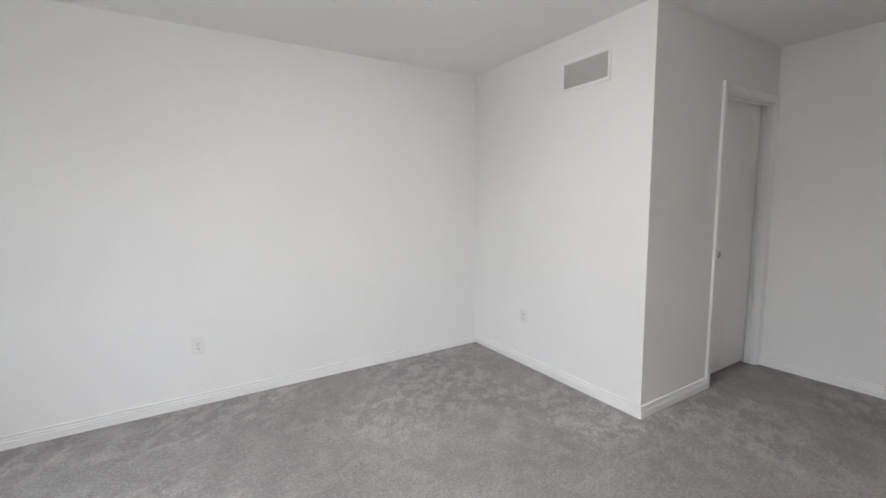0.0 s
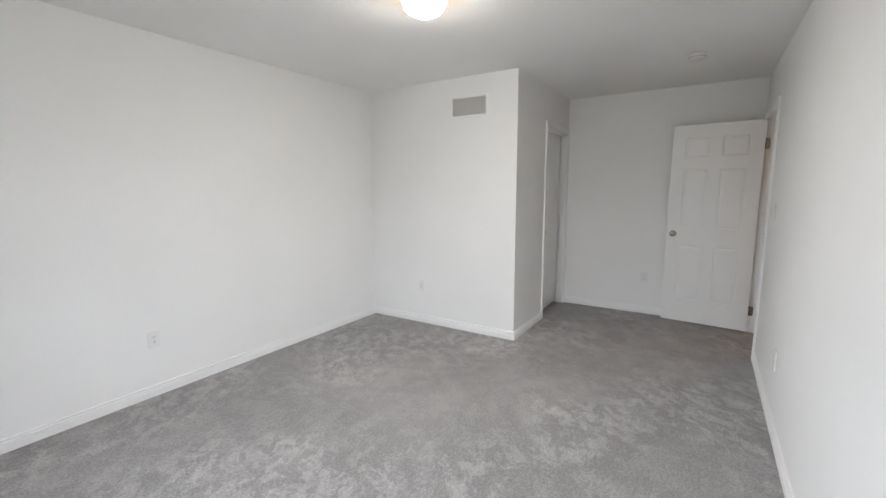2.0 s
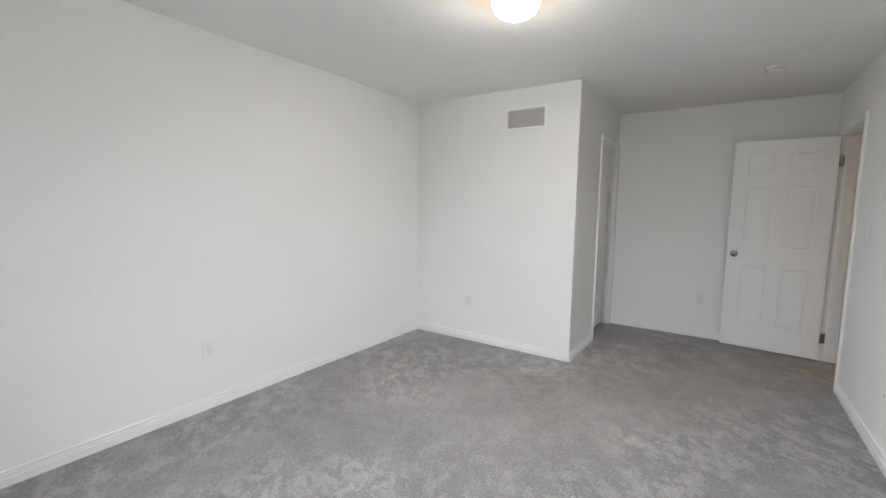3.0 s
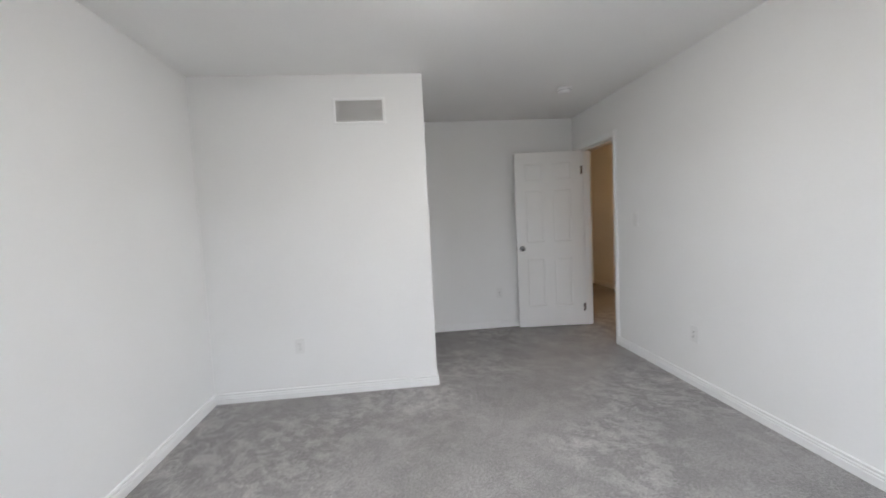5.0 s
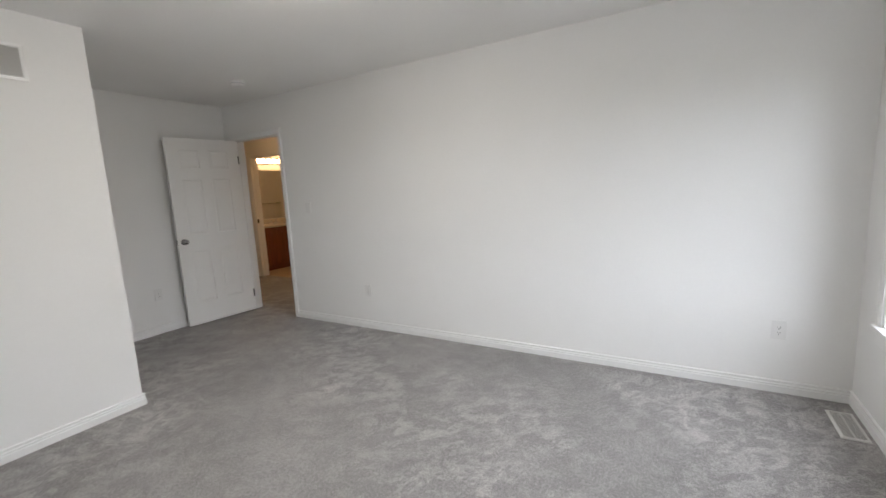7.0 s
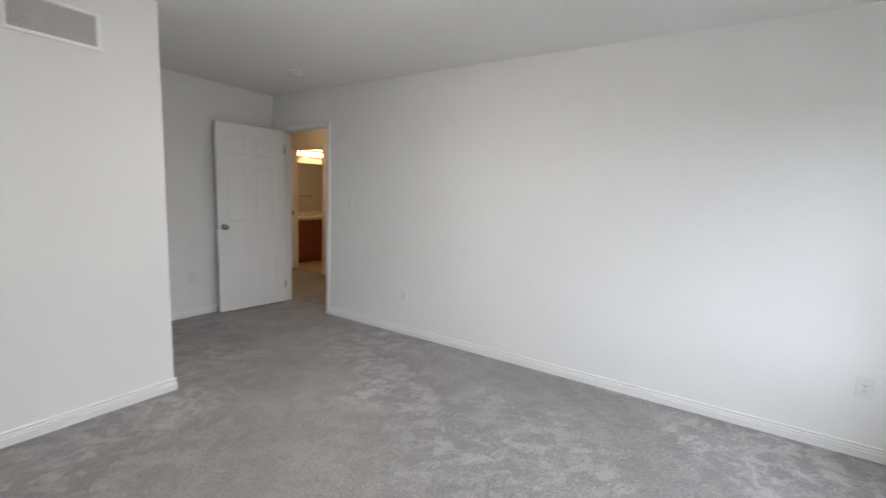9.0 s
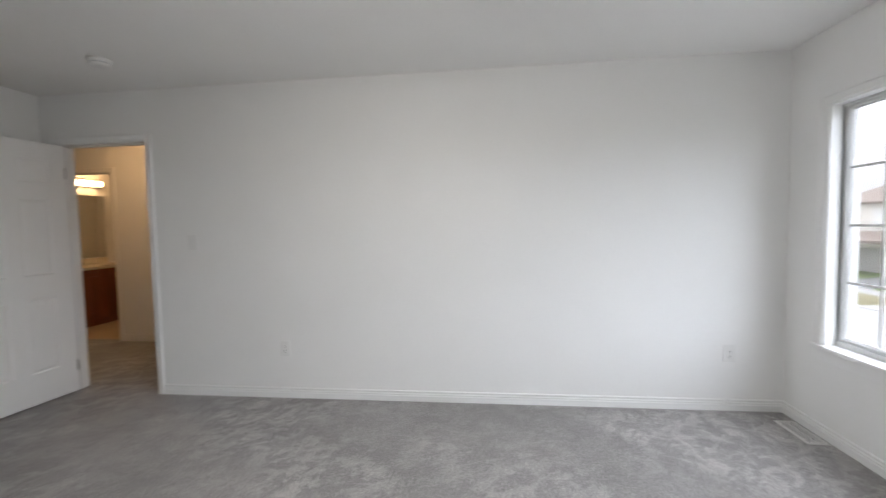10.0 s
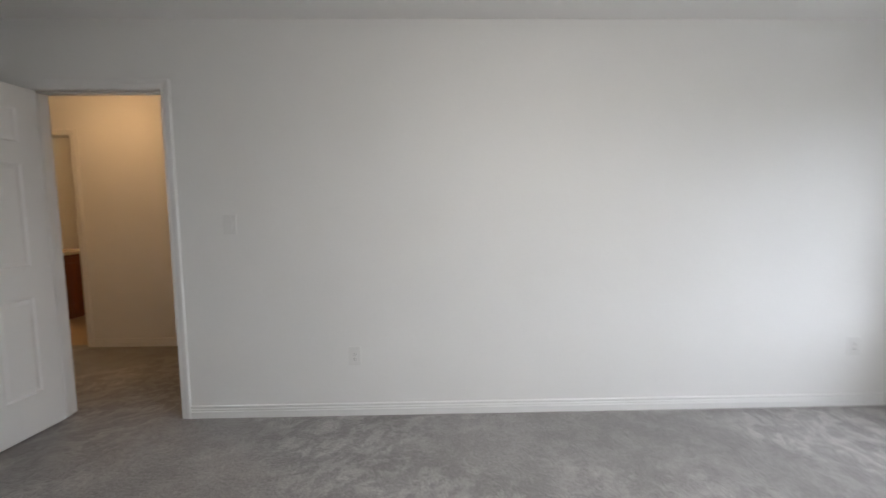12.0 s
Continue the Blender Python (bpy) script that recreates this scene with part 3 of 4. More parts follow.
part("finial", lathe(B(), [(0, -0.119), (0.006, -0.120), (0.007, -0.124), (0.004, -0.129), (0, -0.130)], (0, 0, 0), steps=16), TRIM, lamp)

# the landing has the same kind of lamp, with a warmer bulb
landing_lamp = copy_thing(lamp, pose(4.35, -0.88, H))
tagged(landing_lamp, "lit flush ceiling lamp over the landing")
for child in landing_lamp.children:
    if child.name.startswith("shade"):
        child.data = child.data.copy()
        child.data.materials[0] = child.data.materials[1] = DOME_WARM

# ---- bathroom seen through the doorways ----
van = thing("vanity_cabinet", (6.22, -2.42, -0.006), "reddish oak vanity cabinet with a dark toe kick", "cabinet")
part("body", block(B(), (-0.25, -0.56, 0.10), (0.28, 0.56, 0.81), 0.003), OAK, van)
part("toe_kick", block(B(), (-0.19, -0.56, 0.0), (0.28, 0.56, 0.10)), OAK, van)
for k in range(2):
    y = -0.28 + 0.56 * k
    dr = part("door", block(B(), (-0.268, y - 0.262, 0.13), (-0.25, y + 0.262, 0.78), 0.004), OAK, van)
    part("panel", block(B(), (-0.276, y - 0.19, 0.20), (-0.268, y + 0.19, 0.71), 0.006), OAK, dr)
top = tagged(part("countertop", block(B(), (5.93, -3.0, 0.805), (6.50, -1.84, 0.845), 0.008), COUNTER), "cream moulded vanity top", "countertop")
tagged(part("backsplash", block(B(), (6.47, -3.0, 0.846), (6.50, -1.84, 0.93), 0.004), COUNTER), "cream backsplash above the vanity top", "backsplash")
tap = thing("faucet", (6.36, -2.42, 0.845), "chrome two-handle basin faucet", "faucet")
part("base", block(B(), (-0.025, -0.08, 0), (0.025, 0.08, 0.018), 0.008), CHROME, tap)
part("spout", lathe(B(), [(0.014, 0), (0.012, 0.08), (0.010, 0.12), (0, 0.122)], (0, 0, 0.015), (-0.75, 0, 0.66), 16), CHROME, tap)
for y in (-0.06, 0.06):
    part("handle", lathe(B(), [(0.015, 0), (0.020, 0.02), (0.018, 0.045), (0, 0.05)], (0, y, 0.016), (0, 0, 1), 16), CHROME, tap)
tagged(part("mirror", block(B(), (6.488, -3.0, 0.94), (6.498, -1.86, 1.89)), MIRROR), "large frameless mirror above the vanity", "mirror")
bar = thing("vanity_light", (6.5, -2.55, 2.07), "chrome vanity light bar with lit globe bulbs", "wall lamp")
part("backplate", block(B(), (-0.03, -0.40, -0.055), (0, 0.40, 0.055), 0.004), CHROME, bar)
for k in range(6):
    y = -0.325 + 0.13 * k
    socket = part("socket", lathe(B(), [(0.022, 0), (0.022, 0.02), (0, 0.02)], (-0.03, y, 0), (-1, 0, 0), 14), CHROME, bar)
    part("bulb", lathe(B(), [(0, 0.105)] + [(0.044 * math.sin(radians(a)), 0.06 + 0.044 * math.cos(radians(a))) for a in range(18, 162, 16)] + [(0.014, 0.018)], (-0.03, y, 0), (-1, 0, 0), 18), BULB, bar, "lit frosted globe bulb")
towel = thing("towel_bar", (4.6, -3.87, 1.21), "chrome towel bar on the bathroom wall", "towel bar")
part("rod", lathe(B(), [(0, -0.30), (0.009, -0.30), (0.009, 0.30), (0, 0.30)], (0.06, 0, 0), (0, 1, 0), 12), CHROME, towel)
for y in (-0.29, 0.29):
    part("bracket", block(B(), (0, y - 0.02, -0.02), (0.075, y + 0.02, 0.02), 0.005), CHROME, towel)

# ---- outside: the street, seen from the upper floor ----
G = -3.35
GRASS = material("green_lawn", (0.125, 0.165, 0.055), 0.9, vary=0.25, scale=0.6, fine=0.3, fine_scale=14, bump=0.5, bump_scale=25, bump_dist=0.03, spec=0.1)
DRY = material("dry_grass", (0.165, 0.15, 0.085), 0.95, vary=0.2, scale=0.8, fine=0.1, fine_scale=14, bump=0.5, bump_scale=25, bump_dist=0.03, spec=0.1)
ROADM = material("pale_road", (0.27, 0.267, 0.26), 0.9, vary=0.08, scale=0.5, fine=0.1, fine_scale=20, bump=0.2, bump_scale=40)
CONC = material("pale_concrete", (0.31, 0.305, 0.296), 0.85, vary=0.06, scale=0.7, fine=0.06, fine_scale=20, bump=0.2, bump_scale=40)
ASPH = material("driveway_asphalt", (0.17, 0.17, 0.168), 0.9, vary=0.12, scale=0.8, fine=0.15, fine_scale=25, bump=0.3, bump_scale=60)
SOIL = material("distant_ground", (0.12, 0.12, 0.06), 0.95, vary=0.3, scale=0.05)
WHITE_SIDE = material("white_siding", (0.86, 0.87, 0.87), 0.6, vary=0.04, scale=1.5, fine=0.04, fine_scale=6, stretch=(0.2, 0.2, 2.5), bump=0.08, bump_scale=6, bump_dist=0.01)
GREY_SIDE = material("blue_grey_siding", (0.52, 0.56, 0.575), 0.6, vary=0.05, scale=1.5, fine=0.05, fine_scale=6, stretch=(0.2, 0.2, 2.5), bump=0.08, bump_scale=6, bump_dist=0.01)
TAUPE_SIDE = material("taupe_siding", (0.44, 0.42, 0.395), 0.6, vary=0.05, scale=1.5, fine=0.05, fine_scale=6, stretch=(0.2, 0.2, 2.5), bump=0.08, bump_scale=6, bump_dist=0.01)
CREAM_SIDE = material("cream_stucco", (0.74, 0.71, 0.66), 0.8, vary=0.04, scale=1.0, bump=0.3, bump_scale=60)
STONE = material("tan_stone_veneer", (0.60, 0.55, 0.48), 0.85, vary=0.15, scale=2.5, fine=0.3, fine_scale=7, stretch=(1, 1, 3), bump=0.15, bump_scale=7, bump_dist=0.03)
REDBRICK = material("red_brick", (0.42, 0.20, 0.17), 0.85, vary=0.12, scale=2, fine=0.2, fine_scale=12, stretch=(1, 1, 3), bump=0.15, bump_scale=14, bump_dist=0.02)
GREYBRICK = material("dark_grey_brick", (0.30, 0.295, 0.29), 0.85, vary=0.12, scale=2, fine=0.2, fine_scale=12, stretch=(1, 1, 3), bump=0.15, bump_scale=14, bump_dist=0.02)
SLATE_ROOF = material("slate_grey_shingles", (0.125, 0.138, 0.15), 0.9, vary=0.12, scale=1.2, fine=0.25, fine_scale=6, stretch=(1, 1, 2), bump=0.15, bump_scale=7, bump_dist=0.02)
BROWN_ROOF = material("brown_shingles", (0.215, 0.172, 0.145), 0.9, vary=0.12, scale=1.2, fine=0.25, fine_scale=6, stretch=(1, 1, 2), bump=0.15, bump_scale=7, bump_dist=0.02)
HTRIM = material("house_white_trim", (0.88, 0.88, 0.87), 0.5, vary=0.03)
TAUPE_TRIM = material("taupe_trim", (0.32, 0.29, 0.26), 0.6, vary=0.04)
DARKPANE = material("dark_house_window", (0.20, 0.215, 0.225), 0.08, vary=0.05)
MIDPANE = material("pale_grey_house_window", (0.46, 0.48, 0.49), 0.12, vary=0.05)
PALEPANE = material("curtained_house_window", (0.74, 0.75, 0.76), 0.2, vary=0.05)
GARAGE_W = material("off_white_garage_door", (0.80, 0.78, 0.74), 0.55, vary=0.03)
GARAGE_D = material("grey_garage_door", (0.36, 0.35, 0.335), 0.55, vary=0.05)
REDPAINT = material("red_car_paint", (0.52, 0.012, 0.055), 0.18, vary=0.03, bump=0.0)
RUBBER = material("black_rubber", (0.02, 0.02, 0.02), 0.8)
CARGLASS = material("tinted_car_glass", (0.05, 0.055, 0.06), 0.06, vary=0.02, bump=0.0)
TAILLAMP = material("tail_lamp", (0.45, 0.05, 0.05), 0.15, vary=0.02, bump=0.0)
REDDOOR = material("dark_red_door", (0.24, 0.02, 0.025), 0.45, vary=0.05)
BLUE = material("blue_plastic", (0.09, 0.25, 0.55), 0.5, vary=0.06)
GREEN = material("green_plastic", (0.07, 0.30, 0.20), 0.5, vary=0.06)
TEAL = material("teal_glaze", (0.03, 0.18, 0.24), 0.35, vary=0.06)
LEAF = material("potted_leaves", (0.06, 0.12, 0.03), 0.7, vary=0.3, scale=10)
FLOWER = material("orange_flowers", (0.55, 0.16, 0.05), 0.7, vary=0.3, scale=12)

setting("ground", [((-420, -400, G - 0.5), (400, 400, G - 0.02))], SOIL, "flat ground reaching the horizon", "ground")
setting("wall_lower_storey", [((XW - 0.18, YS - 0.12, G - 0.1), (XE + 0.12, YN + 0.12, -0.12)), ((1.78, -4.82, G - 0.1), (6.74, YS - 0.12, -0.12)), ((XE + 0.12, YS - 0.12, G - 0.1), (6.74, YS, -0.12))], GREYBRICK, "brick ground floor under the bedroom", "wall")
setting("road", [((-18.7, -200, G - 0.3), (-9.6, 200, G))], ROADM, "pale wide residential road", "road")
# unseen pale slab, added to throw daylight up to the bedroom ceiling
setting("driveway", [((-9.6, -2.5, G - 0.3), (XW - 0.18, 6.0, G + 0.02))], CONC, "unseen pale slab added under the bedroom window to bounce light up", "driveway")
setting("kerb", [((-18.85, -200, G - 0.3), (-18.7, 200, G + 0.045))], CONC, "low concrete kerb along the road", "kerb", 0.02)
setting("pavement", [((-23.7, -200, G - 0.3), (-22.1, 200, G + 0.055))], CONC, "pale concrete pavement", "pavement")


def slab(name, x0, x1, y0, y1, z, mat, label, category):
    return setting(name, [((x0, y0, G - 0.3), (x1, y1, G + z))], mat, label, category)


def slope(name, x0, x1, y0, y1, far, near, mat, label, category):
    """A strip that rises from the pavement at x1 to the houses at x0."""
    bm = block(B(), (x0, y0, G - 0.3), (x1, y1, G + near))
    for v in bm.verts:
        if v.co.z > G and v.co.x < (x0 + x1) / 2:
            v.co.z = G + far
    return tagged(part(name, bm, mat), label, category, kind="structure")


# boulevard strips between kerb and pavement, lawns and driveways beyond
for y0, y1 in ((-15.7, -9.15), (-26.0, -21.2), (-40.0, -29.0), (-4.4, 1.6), (6.5, 14.0)):
    slab("verge", -22.1, -18.85, y0, y1, 0.065, DRY, "dry yellowish grass verge beside the road", "verge")
for y0, y1 in ((-21.2, -15.7), (-9.15, -4.4), (-29.0, -26.0), (1.6, 6.5)):
    slab("driveway_apron", -22.1, -18.85, y0, y1, 0.05, CONC, "pale concrete driveway apron", "driveway")
for y0, y1 in ((-16.4, -9.5), (-26.4, -20.2), (-40.0, -30.0), (-4.2, 1.8)):
    slope("lawn", -33.0, -23.7, y0, y1, 1.06, 0.075, GRASS, "green front lawn", "lawn")
for y0, y1 in ((-20.2, -16.4), (-9.5, -4.2), (-30.0, -26.4), (1.8, 6.4)):
    slope("driveway", -33.0, -23.7, y0, y1, 1.03 if y1 < -12 else 0.50, 0.06, ASPH, "dark asphalt driveway", "driveway")


def gable_roof(bm, x0, x1, y0, y1, eave, ridge, along="y", hip=0.0, over=0.35, thick=0.16):
    """A pitched roof over a rectangle: ridge along x or y, hip: how far its ends slope in."""
    x0, x1, y0, y1 = x0 - over, x1 + over, y0 - over, y1 + over
    if along == "y":
        xm = (x0 + x1) / 2
        r0, r1 = Vector((xm, y0 + hip, ridge)), Vector((xm, y1 - hip, ridge))
        base = [Vector((x0, y0, eave)), Vector((x1, y0, eave)), Vector((x1, y1, eave)), Vector((x0, y1, eave))]
        sides = ((base[1], base[2], r1, r0), (base[3], base[0], r0, r1), (base[0], base[1], r0), (base[2], base[3], r1))
    else:
        ym = (y0 + y1) / 2
        r0, r1 = Vector((x0 + hip, ym, ridge)), Vector((x1 - hip, ym, ridge))
        base = [Vector((x0, y0, eave)), Vector((x1, y0, eave)), Vector((x1, y1, eave)), Vector((x0, y1, eave))]
        sides = ((base[0], base[1], r1, r0), (base[2], base[3], r0, r1), (base[3], base[0], r0), (base[1], base[2], r1))
    for s in sides:
        bm.faces.new([bm.verts.new(p) for p in s])
    low = [p - Vector((0, 0, thick)) for p in base]
    bm.faces.new([bm.verts.new(p) for p in low[::-1]])
    for i in range(4):
        j = (i + 1) % 4
        bm.faces.new([bm.verts.new(p) for p in (low[i], low[j], base[j], base[i])])
    bmesh.ops.remove_doubles(bm, verts=bm.verts, dist=1e-4)
    bmesh.ops.recalc_face_normals(bm, faces=bm.faces)
    return bm


def wedge(x0, x1, y0, y1, z0, z1):
    """The triangle of wall under a gable."""
    bm = B()
    a, b = ([bm.verts.new(p) for p in ((x, y0, z0), (x, y1, z0), (x, (y0 + y1) / 2, z1))] for x in (x0, x1))
    bm.faces.new(a[::-1]), bm.faces.new(b)
    for i in range(3):
        bm.faces.new((a[i], a[(i + 1) % 3], b[(i + 1) % 3], b[i]))
    bmesh.ops.recalc_face_normals(bm, faces=bm.faces)
    return bm


def house_window(parent, x, y, z, w, h, pane=DARKPANE, trim=HTRIM, cols=2, rows=3):
    """A window in a facade that faces +x, its middle at y, z."""
    bm = B()
    t = 0.09
    for a, b in (((-w / 2 - t, -h / 2 - t), (-w / 2, h / 2 + t)), ((w / 2, -h / 2 - t), (w / 2 + t, h / 2 + t)), ((-w / 2, h / 2), (w / 2, h / 2 + t)), ((-w / 2, -h / 2 - t), (w / 2, -h / 2))):
        block(bm, (x - 0.02, y + a[0], z + a[1]), (x + 0.06, y + b[0], z + b[1]))
    win = part("window", bm, trim, parent)
    part("pane", block(B(), (x - 0.02, y - w / 2, z - h / 2), (x + 0.02, y + w / 2, z + h / 2)), pane, win)
    bm = B()
    for c in range(1, cols):
        yy = y - w / 2 + w * c / cols
        block(bm, (x + 0.02, yy - 0.02, z - h / 2), (x + 0.04, yy + 0.02, z + h / 2))
    for r in range(1, rows):
        zz = z - h / 2 + h * r / rows
        block(bm, (x + 0.02, y - w / 2, zz - 0.018), (x + 0.038, y + w / 2, zz + 0.018))
    if cols > 1 or rows > 1:
        part("muntins", bm, HTRIM, win)
    return win


def garage_door(parent, x, y0, y1, z0, z1, mat, panes=0):
    door = part("garage_door", block(B(), (x - 0.1, y0, z0), (x + 0.0, y1, z1)), mat, parent)
    for r in range(4):
        for c in range(4):
            a, b = y0 + (y1 - y0) * c / 4, y0 + (y1 - y0) * (c + 1) / 4
            p, q = z0 + (z1 - z0) * r / 4, z0 + (z1 - z0) * (r + 1) / 4
            if r == 3 and panes:
                continue
            part("panel", block(B(), (x, a + 0.06, p + 0.06), (x + 0.025, b - 0.06, q - 0.06), 0.012), mat, door)
    for c in range(panes):
        a, b = y0 + (y1 - y0) * c / panes, y0 + (y1 - y0) * (c + 1) / panes
        part("pane", block(B(), (x, a + 0.09, z1 - (z1 - z0) / 4 + 0.12), (x + 0.02, b - 0.09, z1 - 0.12)), DARKPANE, door)
    return door


def column(parent, x, y, z0, z1, w=0.42):
    bm = block(B(), (x - w / 2, y - w / 2, z0 + 0.25), (x + w / 2, y + w / 2, z1 - 0.12), 0.01)
    block(bm, (x - w / 2 - 0.06, y - w / 2 - 0.06, z0), (x + w / 2 + 0.06, y + w / 2 + 0.06, z0 + 0.25), 0.015)
    block(bm, (x - w / 2 - 0.05, y - w / 2 - 0.05, z1 - 0.12), (x + w / 2 + 0.05, y + w / 2 + 0.05, z1), 0.015)
    return part("column", bm, HTRIM, parent)


def house(label):
    ob = new("house")
    return tagged(ob, label, "house", "houses across the street")


def bm_block(*ab):
    return block(B(), *ab)


# white-gabled house with a porch
ha = house("two-storey white and blue-grey house with slate roof and porch")
FX = -27.7
part("wall", bm_block((FX - 11, -19.4, G), (FX - 0.6, -12.6, 2.45)), GREY_SIDE, ha)
part("wall", bm_block((FX - 11, -12.6, G), (FX - 0.6, -12.52, -0.2)), GREYBRICK, ha)
part("wall", bm_block((FX - 0.6, -18.3, -0.2), (FX, -13.0, 2.45)), WHITE_SIDE, ha, "white siding of the gabled bay")
part("wall", bm_block((FX - 0.6, -13.0, -0.2), (FX - 0.45, -12.6, 2.45)), WHITE_SIDE, ha)
part("wall", bm_block((FX - 0.6, -19.4, G), (FX - 0.05, -14.85, -0.2)), GREYBRICK, ha, "dark grey brick ground floor")
part("wall", bm_block((FX - 2.0, -14.85, G), (FX - 1.6, -12.65, -0.2)), GREYBRICK, ha)
part("roof", gable_roof(B(), FX - 11, FX - 0.6, -19.4, -12.6, 2.45, 4.25, "x", 3.2), SLATE_ROOF, ha)
bm = B()
for s in (1, -1):
    ym, ye = -15.75, -15.75 + s * 2.35
    pts = [Vector((FX + 0.3, ym, 3.95)), Vector((FX + 0.3, ye, 2.42)), Vector((FX - 4.5, ye, 2.42)), Vector((FX - 4.5, ym, 3.95))]
    top_v = [bm.verts.new(p) for p in pts]
    bot_v = [bm.verts.new(p - Vector((0, 0, 0.14))) for p in pts]
    bm.faces.new(top_v), bm.faces.new(bot_v[::-1])
    for i in range(4):
        bm.faces.new((top_v[i], bot_v[i], bot_v[(i + 1) % 4], top_v[(i + 1) % 4]))
bmesh.ops.recalc_face_normals(bm, faces=bm.faces)
part("gable_roof", bm, SLATE_ROOF, ha)
bm = wedge(FX - 0.15, FX + 0.01, -18.0, -13.5, 2.45, 3.82)
part("gable", bm, TAUPE_SIDE, ha, "grey shingled gable")
bm = B()
for s in (1, -1):                             # barge boards and the king-post ornament
    a, b = Vector((FX + 0.34, -15.75, 3.90)), Vector((FX + 0.34, -15.75 + s * 2.42, 2.36))
    for p, q, w in ((a, b, 0.085), (Vector((FX + 0.34, -15.75, 3.08)), Vector((FX + 0.34, -15.75 + s * 0.62, 3.48)), 0.06)):
        d = (q - p).normalized()
        nrm = Vector((0, -d.z, d.y)) * w
        f = [bm.verts.new(c + Vector((e, 0, 0))) for e in (0, 0.08) for c in (p - nrm, q - nrm, q + nrm, p + nrm)]
        for ix in ((0, 1, 2, 3), (7, 6, 5, 4), (0, 4, 5, 1), (1, 5, 6, 2), (2, 6, 7, 3), (3, 7, 4, 0)):
            bm.faces.new([f[i] for i in ix])
block(bm, (FX + 0.33, -16.95, 2.99), (FX + 0.43, -14.55, 3.10))
block(bm, (FX + 0.33, -15.82, 3.0), (FX + 0.42, -15.68, 3.8))
block(bm, (FX + 0.02, -18.3, 2.36), (FX + 0.10, -12.6, 2.46))
bmesh.ops.recalc_face_normals(bm, faces=bm.faces)
part("barge_board", bm, HTRIM, ha, "white gable boards with a king-post ornament")
for k in range(4):
    house_window(ha, FX, -16.86 + 0.90 * k, 1.38, 0.44, 1.06, MIDPANE)
bm = gable_roof(B(), FX - 1.2, FX + 1.1, -19.5, -12.45, -0.25, 0.45, "y", 1.2, 0.25, 0.22)
part("porch_roof", bm, SLATE_ROOF, ha)
part("fascia", bm_block((FX + 1.3, -19.8, -0.46), (FX + 1.42, -12.15, -0.29)), HTRIM, ha)
garage_door(ha, FX + 0.02, -18.85, -15.15, G + 0.60, -0.98, GARAGE_W, 6)
column(ha, FX + 1.0, -14.38, G + 0.34, -0.45, 0.27)
column(ha, FX + 1.0, -12.58, G + 0.34, -0.45, 0.27)
part("porch_floor", bm_block((FX - 1.6, -14.8, G), (FX + 1.25, -12.3, G + 0.6), 0.02), CONC, ha)
part("door", bm_block((FX - 1.6, -14.4, G + 0.6), (FX - 1.54, -13.55, G + 2.45)), HTRIM, ha)
house_window(ha, FX - 1.6, -12.95, G + 1.45, 0.5, 1.6, PALEPANE)
part("downpipe", bm_block((FX - 0.4, -12.56, G), (FX - 0.3, -12.46, 2.4)), HTRIM, ha)
part("house_number", bm_block((FX - 0.05, -17.6, -0.86), (FX - 0.02, -16.9, -0.68)), HTRIM, ha)
part("meter", bm_block((FX - 1.9, -12.54, G + 1.2), (FX - 1.5, -12.3, G + 2.1), 0.03), HTRIM, ha)

# taupe house with red brick
hb = house("two-storey taupe house with red brick garage front")
part("wall", bm_block((FX - 11, -26.6, G), (FX - 0.5, -20.2, 2.5)), TAUPE_SIDE, hb)
part("wall", bm_block((FX - 0.5, -26.6, G), (FX + 0.4, -20.9, 0.0)), REDBRICK, hb, "red brick ground floor")
part("wall", bm_block((FX - 0.5, -23.45, -0.35), (FX, -21.9, 2.35)), WHITE_SIDE, hb, "pale bay")
part("roof", gable_roof(B(), FX - 11, FX - 0.5, -24.3, -20.2, 2.5, 4.35, "x", 3.4), SLATE_ROOF, hb)
part("porch_roof", gable_roof(B(), FX - 1.0, FX + 0.5, -26.7, -20.8, 0.06, 0.32, "y", 0.6, 0.12, 0.10), SLATE_ROOF, hb)
garage_door(hb, FX + 0.42, -24.9, -21.2, G + 0.42, -1.08, GARAGE_D)
house_window(hb, FX + 0.02, -22.67, 1.35, 1.05, 1.3, PALEPANE, HTRIM, 1, 1)
house_window(hb, FX - 0.48, -21.2, 1.4, 0.8, 1.2, PALEPANE, HTRIM, 2, 1)
house_window(hb, FX - 0.48, -25.1, 1.35, 0.9, 1.1, PALEPANE, HTRIM, 2, 1)
house_window(hb, FX - 0.48, -24.0, 1.35, 0.5, 1.1, PALEPANE, HTRIM, 1, 1)
part("lamp", bm_block((FX + 0.42, -23.1, -0.75), (FX + 0.55, -22.85, -0.5), 0.02), HTRIM, hb)

# brown-roofed house further along
hc = house("two-storey beige house with a brown roof")
part("wall", bm_block((FX - 11, -36.0, G), (FX - 0.5, -28.2, 2.5)), CREAM_SIDE, hc)
part("roof", gable_roof(B(), FX - 11, FX - 0.5, -36.0, -24.7, 2.5, 4.9, "x", 3.8), BROWN_ROOF, hc)
part("porch_roof", gable_roof(B(), FX - 1.0, FX + 0.9, -36.0, -28.4, -0.35, 0.3, "y", 1.0, 0.3, 0.2), BROWN_ROOF, hc)
garage_door(hc, FX - 0.45, -35.0, -31.2, G + 0.44, -1.0, GARAGE_D)
for y in (-29.4, -31.4, -34.0):
    house_window(hc, FX - 0.48, y, 1.3, 0.8, 1.2, PALEPANE)
